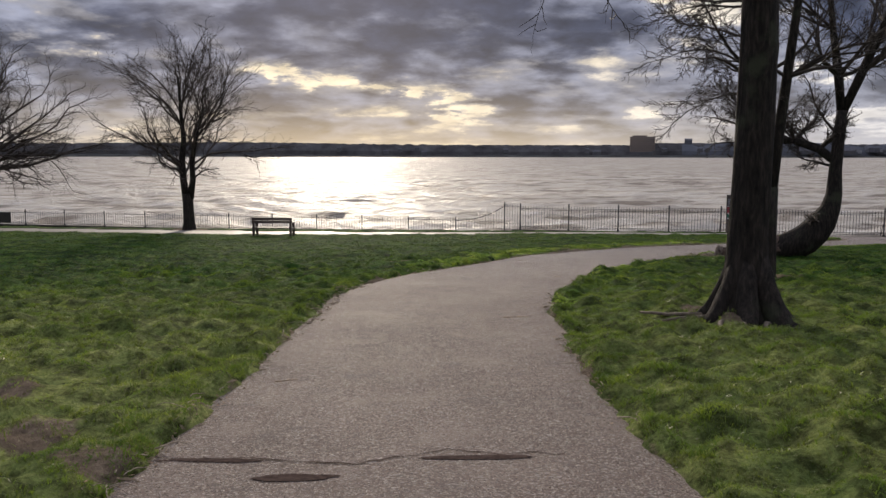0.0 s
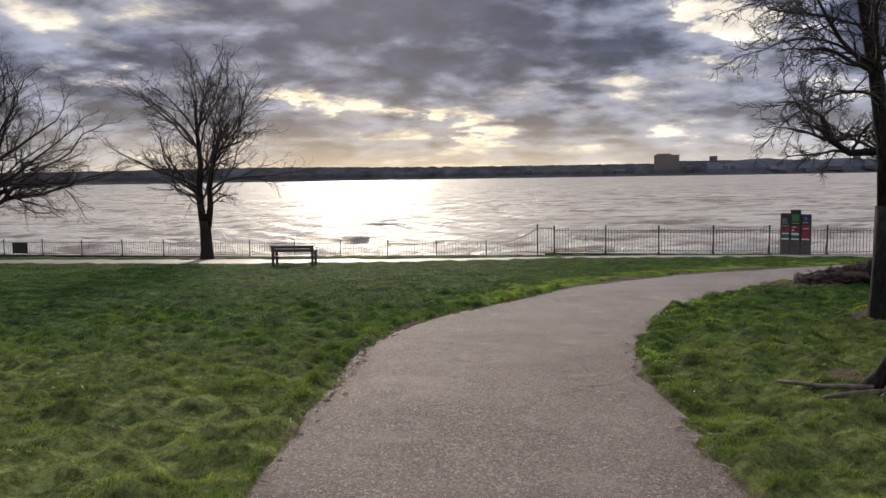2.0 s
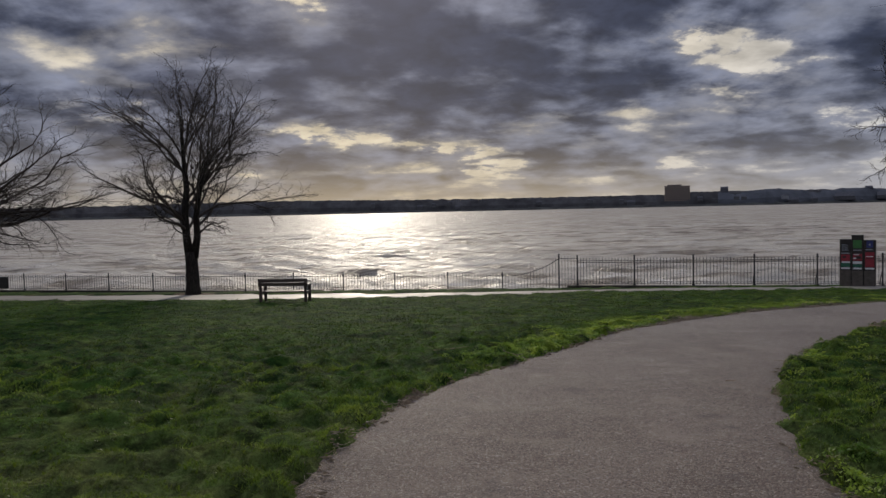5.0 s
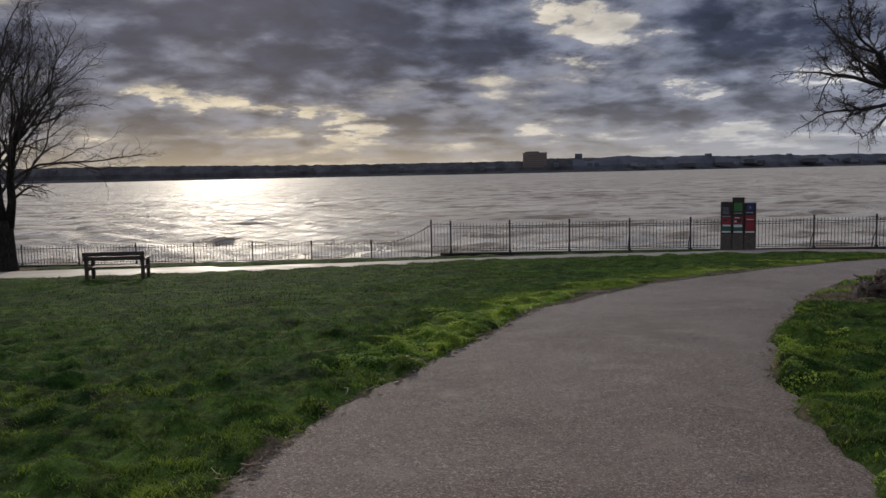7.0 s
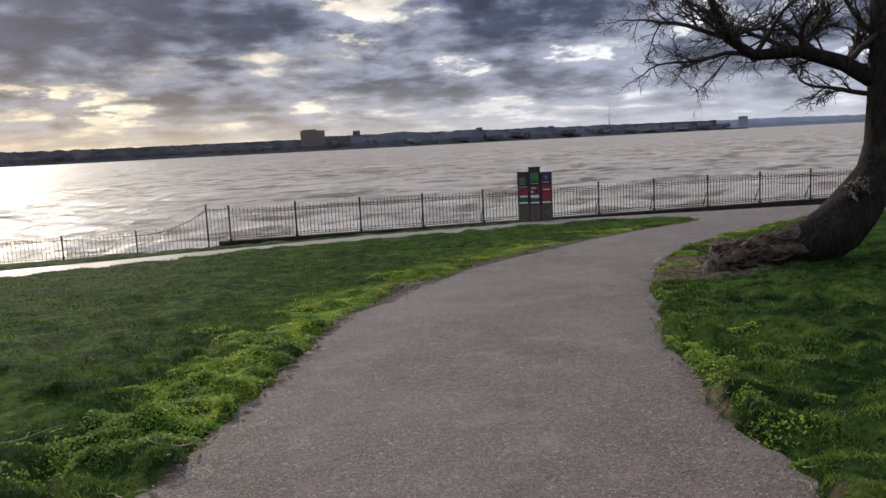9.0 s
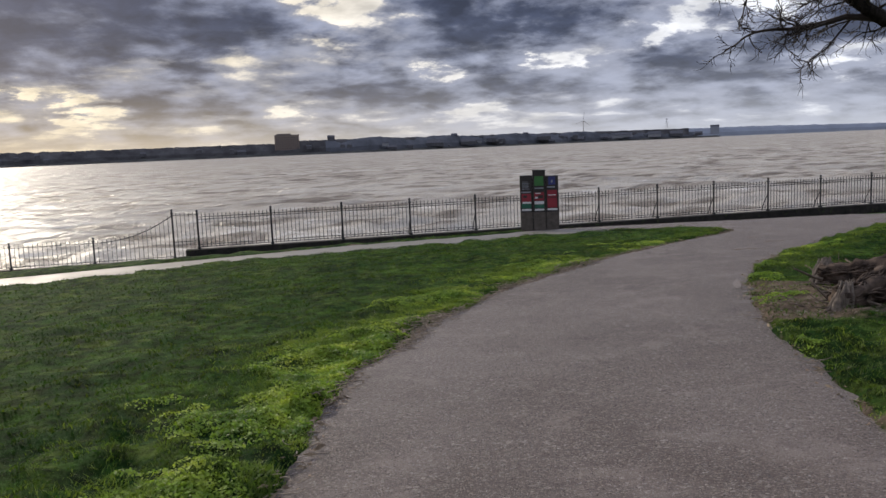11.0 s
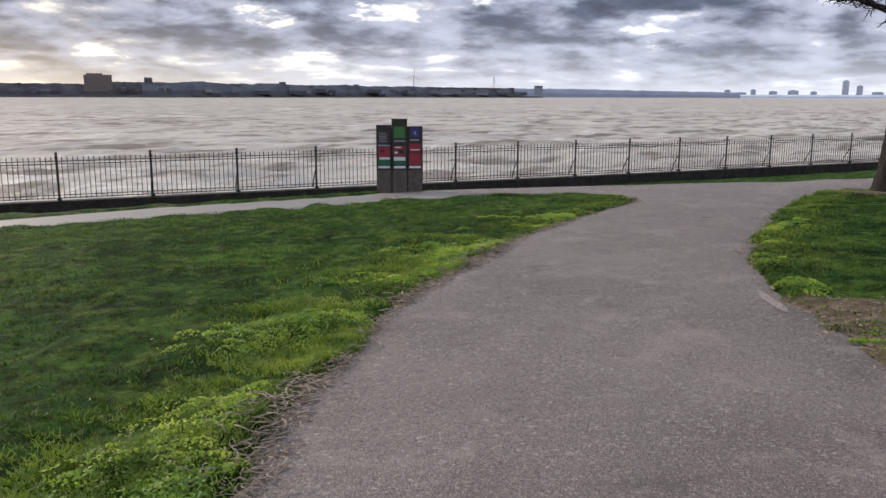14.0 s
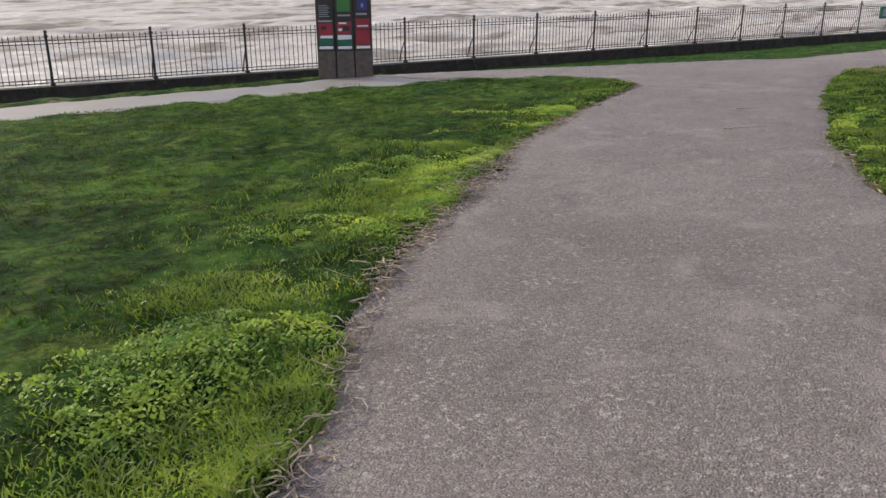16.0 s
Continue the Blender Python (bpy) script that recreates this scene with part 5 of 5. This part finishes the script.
def upper_lawn(rng, count):
    """Thick mossy clumps in the sunny turf on both sides of the upper path."""
    y = 2.5 + 13.5 * rng.random(count)
    side = rng.random(count) < 0.62
    x = np.where(side, np.interp(y, [0, 7.5, 9.9, 12.4, 14.75, 16.9], [1.35, 1.38, 1.56, 2.05, 2.95, 4.15]) + 4.5 * rng.random(count) ** 1.3, -1.3 - 4.5 * rng.random(count) ** 1.3)
    keep = 0.6 * wave_noise(x, y, 54, lo=1.5, hi=5.0) + 0.7 * wave_noise(x, y, 55, lo=8.0, hi=22.0) > rng.uniform(0.25, 0.75, count)
    return x[keep], y[keep]


blades("tufts", 330000, 47, upper_lawn, 0.030, 0.007, "mossy yellow-green clumps in the sunny turf", "lush")


def scraps(name, count, seed, spots, size, mat, label, thin=0.25, lift=0.004):
    """Small flat curled scraps or bits lying about."""
    rng = np.random.default_rng(seed)
    x, y = spots(rng, count)
    z = np.maximum(turf_z(x, y), ground_z(x, y)) + lift
    vs, fs = [], []
    for i in range(len(x)):
        a, l = rng.uniform(0, 6.28), size * rng.uniform(0.4, 1.6)
        w = l * thin * rng.uniform(0.5, 1.5)
        c, s = math.cos(a), math.sin(a)
        h = l * rng.uniform(0.05, 0.3)
        o = len(vs)
        for u, v, k in ((-1, 0, rng.uniform(0, 1)), (0, -1, 0), (1, 0, rng.uniform(0, 1)), (0, 1, rng.uniform(0, 0.6)), (0, 0, 1.2)):
            vs.append((x[i] + c * u * l / 2 - s * v * w / 2, y[i] + s * u * l / 2 + c * v * w / 2, z[i] + h * k))
        fs.extend(((o, o + 1, o + 4), (o + 1, o + 2, o + 4), (o + 2, o + 3, o + 4), (o + 3, o, o + 4), (o + 3, o + 2, o + 1, o)))
    ob = mesh_object(name, vs, fs, M[mat])
    return tagged(ob, label, name.replace("_", " "), kind="stuff")


def edge_line(sigma, inset, left_share):
    def spots(rng, count):
        out = []
        for pts, share, turn in ((np.array(LEFT[1:25]), left_share, 1), (np.array(RIGHT[8:-1]), 1 - left_share, 1)):
            n = int(count * share)
            d = np.diff(pts, axis=0)
            seg = np.hypot(*d.T)
            k = rng.choice(len(seg), n, p=seg / seg.sum())
            nrm = np.stack([d[:, 1], -d[:, 0]], -1) / seg[:, None]
            p = pts[k] + d[k] * rng.random(n)[:, None] + nrm[k] * rng.normal(inset, sigma, n)[:, None]
            out.append(p)
        p = np.concatenate(out)
        keep = (wave_noise(p[:, 0], p[:, 1], 61, lo=0.6, hi=3.0) > rng.uniform(-1.0, 1.4, len(p))) & (p[:, 1] > 1.5)
        return p[keep, 0], p[keep, 1]
    return spots


def drift(rng, count):
    """Where the stems have gathered thickest, along the inner bend."""
    pts = np.array(LEFT[11:22])
    d = np.diff(pts, axis=0)
    seg = np.hypot(*d.T)
    k = rng.choice(len(seg), count, p=seg / seg.sum())
    nrm = np.stack([d[:, 1], -d[:, 0]], -1) / seg[:, None]
    p = pts[k] + d[k] * rng.random(count)[:, None]
    w = 0.5 + 0.5 * wave_noise(p[:, 0], p[:, 1], 81, lo=1.0, hi=4.0).clip(-1, 1)
    p = p + nrm[k] * (rng.normal(-0.01, 0.055, count) * (0.4 + w))[:, None]
    keep = rng.random(count) < 0.08 + 0.92 * w ** 1.4
    return p[keep, 0], p[keep, 1]


def dirt_spots(rng, count):
    k = rng.choice(3, count)
    c = np.array(SOIL)[k]
    return c[:, 0] + rng.normal(0, 0.45, count) * c[:, 2], c[:, 1] + rng.normal(0, 0.45, count) * c[:, 2]


def path_spots(rng, count):
    y = rng.uniform(2.5, 28, count)
    return walk_line(y) + rng.uniform(-1.6, 1.6, count), y


scraps("leaf_litter", 2600, 71, edge_line(0.045, 0.015, 0.7), 0.022, "litter", "brown dead leaves gathered along the path edge", 0.35)
scraps("dry_stems", 1300, 72, edge_line(0.045, 0.0, 0.75), 0.06, "dry", "pale dry stems and twigs along the path edge", 0.045)
scraps("leaf_litter", 2600, 76, drift, 0.024, "litter", "brown dead leaves among the dry stems", 0.28)


def stems(name, count, seed, spots, mat, label):
    """Thin curled dead stems, heaped in places."""
    rng = np.random.default_rng(seed)
    x, y = spots(rng, count)
    z = np.maximum(turf_z(x, y), ground_z(x, y))
    lines = []
    for i in range(len(x)):
        a, l, bend = rng.uniform(0, 6.28), rng.uniform(0.04, 0.19), rng.normal(0, 0.5)
        p, r = Vector((x[i], y[i], z[i] + rng.uniform(0.004, 0.035))), rng.uniform(0.0016, 0.0045)
        line = [(p.copy(), r)]
        for k in range(4):
            a += bend
            p = p + Vector((math.cos(a), math.sin(a), rng.uniform(-0.35, 0.30))) * l / 4
            line.append((p.copy(), r * (1 - 0.15 * k)))
        lines.append(line)
    vs, fs = [], []
    tubes(lines, 4, vs, fs)
    return tagged(mesh_object(name, vs, fs, M[mat], smooth=True), label, name.replace("_", " "), kind="stuff")


stems("dry_stems", 2600, 75, drift, "stem", "drift of pale curled dry stems along the bend of the path")
stems("dry_stems", 900, 77, edge_line(0.05, -0.01, 0.75), "stem", "pale thin dry stems along the path edge")
scraps("grit", 1100, 73, path_spots, 0.012, "stone", "pale loose grit scattered on the asphalt", 0.9, 0.001)
scraps("pebbles", 260, 74, dirt_spots, 0.024, "stone", "small stones on the bare earth by the roots", 0.8)


def twig(x, y, length, turn, mat="litter", r=0.006, label="small dry twig lying on the asphalt path"):
    rng = random.Random(int(x * 100 + y * 37))
    p = V(0, 0, r)
    line = [(p.copy(), r)]
    for k in range(4):
        p = p + V(length / 4, rng.gauss(0, length * 0.05), rng.uniform(-0.001, 0.004))
        line.append((p.copy(), r * (1 - 0.17 * k)))
    side = [(line[2][0].copy(), r * 0.7), (line[2][0] + V(length * 0.15, length * 0.13, 0.004), r * 0.4)]
    vs, fs = [], []
    tubes([line, side], 5, vs, fs)
    ob = mesh_object("twig", vs, fs, M[mat], smooth=True)
    gx_, gy_ = np.array(x), np.array(y)
    z = float(np.maximum(ground_z(gx_, gy_), turf_z(gx_, gy_)))
    ob.matrix_world = pose(x, y, z + 0.006, 0, 0, turn)
    return tagged(ob, label, "twig", group="fallen twigs")


for x, y, l, turn in ((0.95, 9.3, 0.30, 5), (13.2, 26.6, 0.55, -30), (12.6, 25.6, 0.35, -25), (11.15, 24.93, 0.42, -38), (-1.0, 6.0, 0.16, 20), (2.3, 14.4, 0.10, -10)):
    twig(x, y, l, turn, r=0.004)
twig(-0.75, 16.55, 0.50, 40, "dry", 0.005, "long pale bare twig lying on the lawn")


# ---- worn spots in the asphalt ----
def blot(name, x, y, rx, ry, turn, seed, label, mat="tar"):
    vs, fs = [], []
    n = 26
    for k in range(n):
        a = 2 * math.pi * k / n
        r = 1 + 0.30 * noise.noise(Vector((math.cos(a) * 1.6, math.sin(a) * 1.6, seed)))
        u, v = rx * r * math.cos(a), ry * r * math.sin(a)
        c, s = math.cos(radians(turn)), math.sin(radians(turn))
        qx, qy = x + c * u - s * v, y + s * u + c * v
        vs.append((qx, qy, float(path_z(np.array(qx), np.array(qy))) + 0.004))
    fs.append(tuple(range(n)))
    return mesh_object(name, vs, fs, M[mat], path, label=label)


def crack(pts, width):
    rng = random.Random(5)
    vs, fs = [], []
    for k in range(len(pts) - 1):
        for j in range(8):
            f = j / 8
            x = pts[k][0] + (pts[k + 1][0] - pts[k][0]) * f
            y = pts[k][1] + (pts[k + 1][1] - pts[k][1]) * f + rng.gauss(0, 0.012)
            w = width * rng.uniform(0.4, 1.3)
            z = float(path_z(np.array(x), np.array(y))) + 0.0045
            vs.extend(((x, y - w / 2, z), (x, y + w / 2, z)))
    for k in range(len(vs) // 2 - 1):
        fs.append((2 * k, 2 * k + 2, 2 * k + 3, 2 * k + 1))
    return mesh_object("crack", vs, fs, M["tar"], path, label="dark crack across the asphalt")


crack([(-1.25, 4.22), (-0.79, 4.25), (-0.22, 4.15), (0.24, 4.40), (0.54, 4.33), (0.9, 4.34)], 0.013)
blot("worn_patch", 0.40, 4.27, 0.30, 0.035, 2, 1.0, "dark worn hollow in the asphalt")
blot("worn_patch", -0.95, 4.22, 0.25, 0.03, -3, 3.0, "dark worn hollow in the asphalt")
blot("worn_patch", -0.50, 3.95, 0.20, 0.05, 4, 2.0, "dark worn hollow in the asphalt")
blot("worn_patch", 7.92, 21.68, 0.40, 0.05, 46, 4.0, "pale worn edge of the asphalt", "worn")
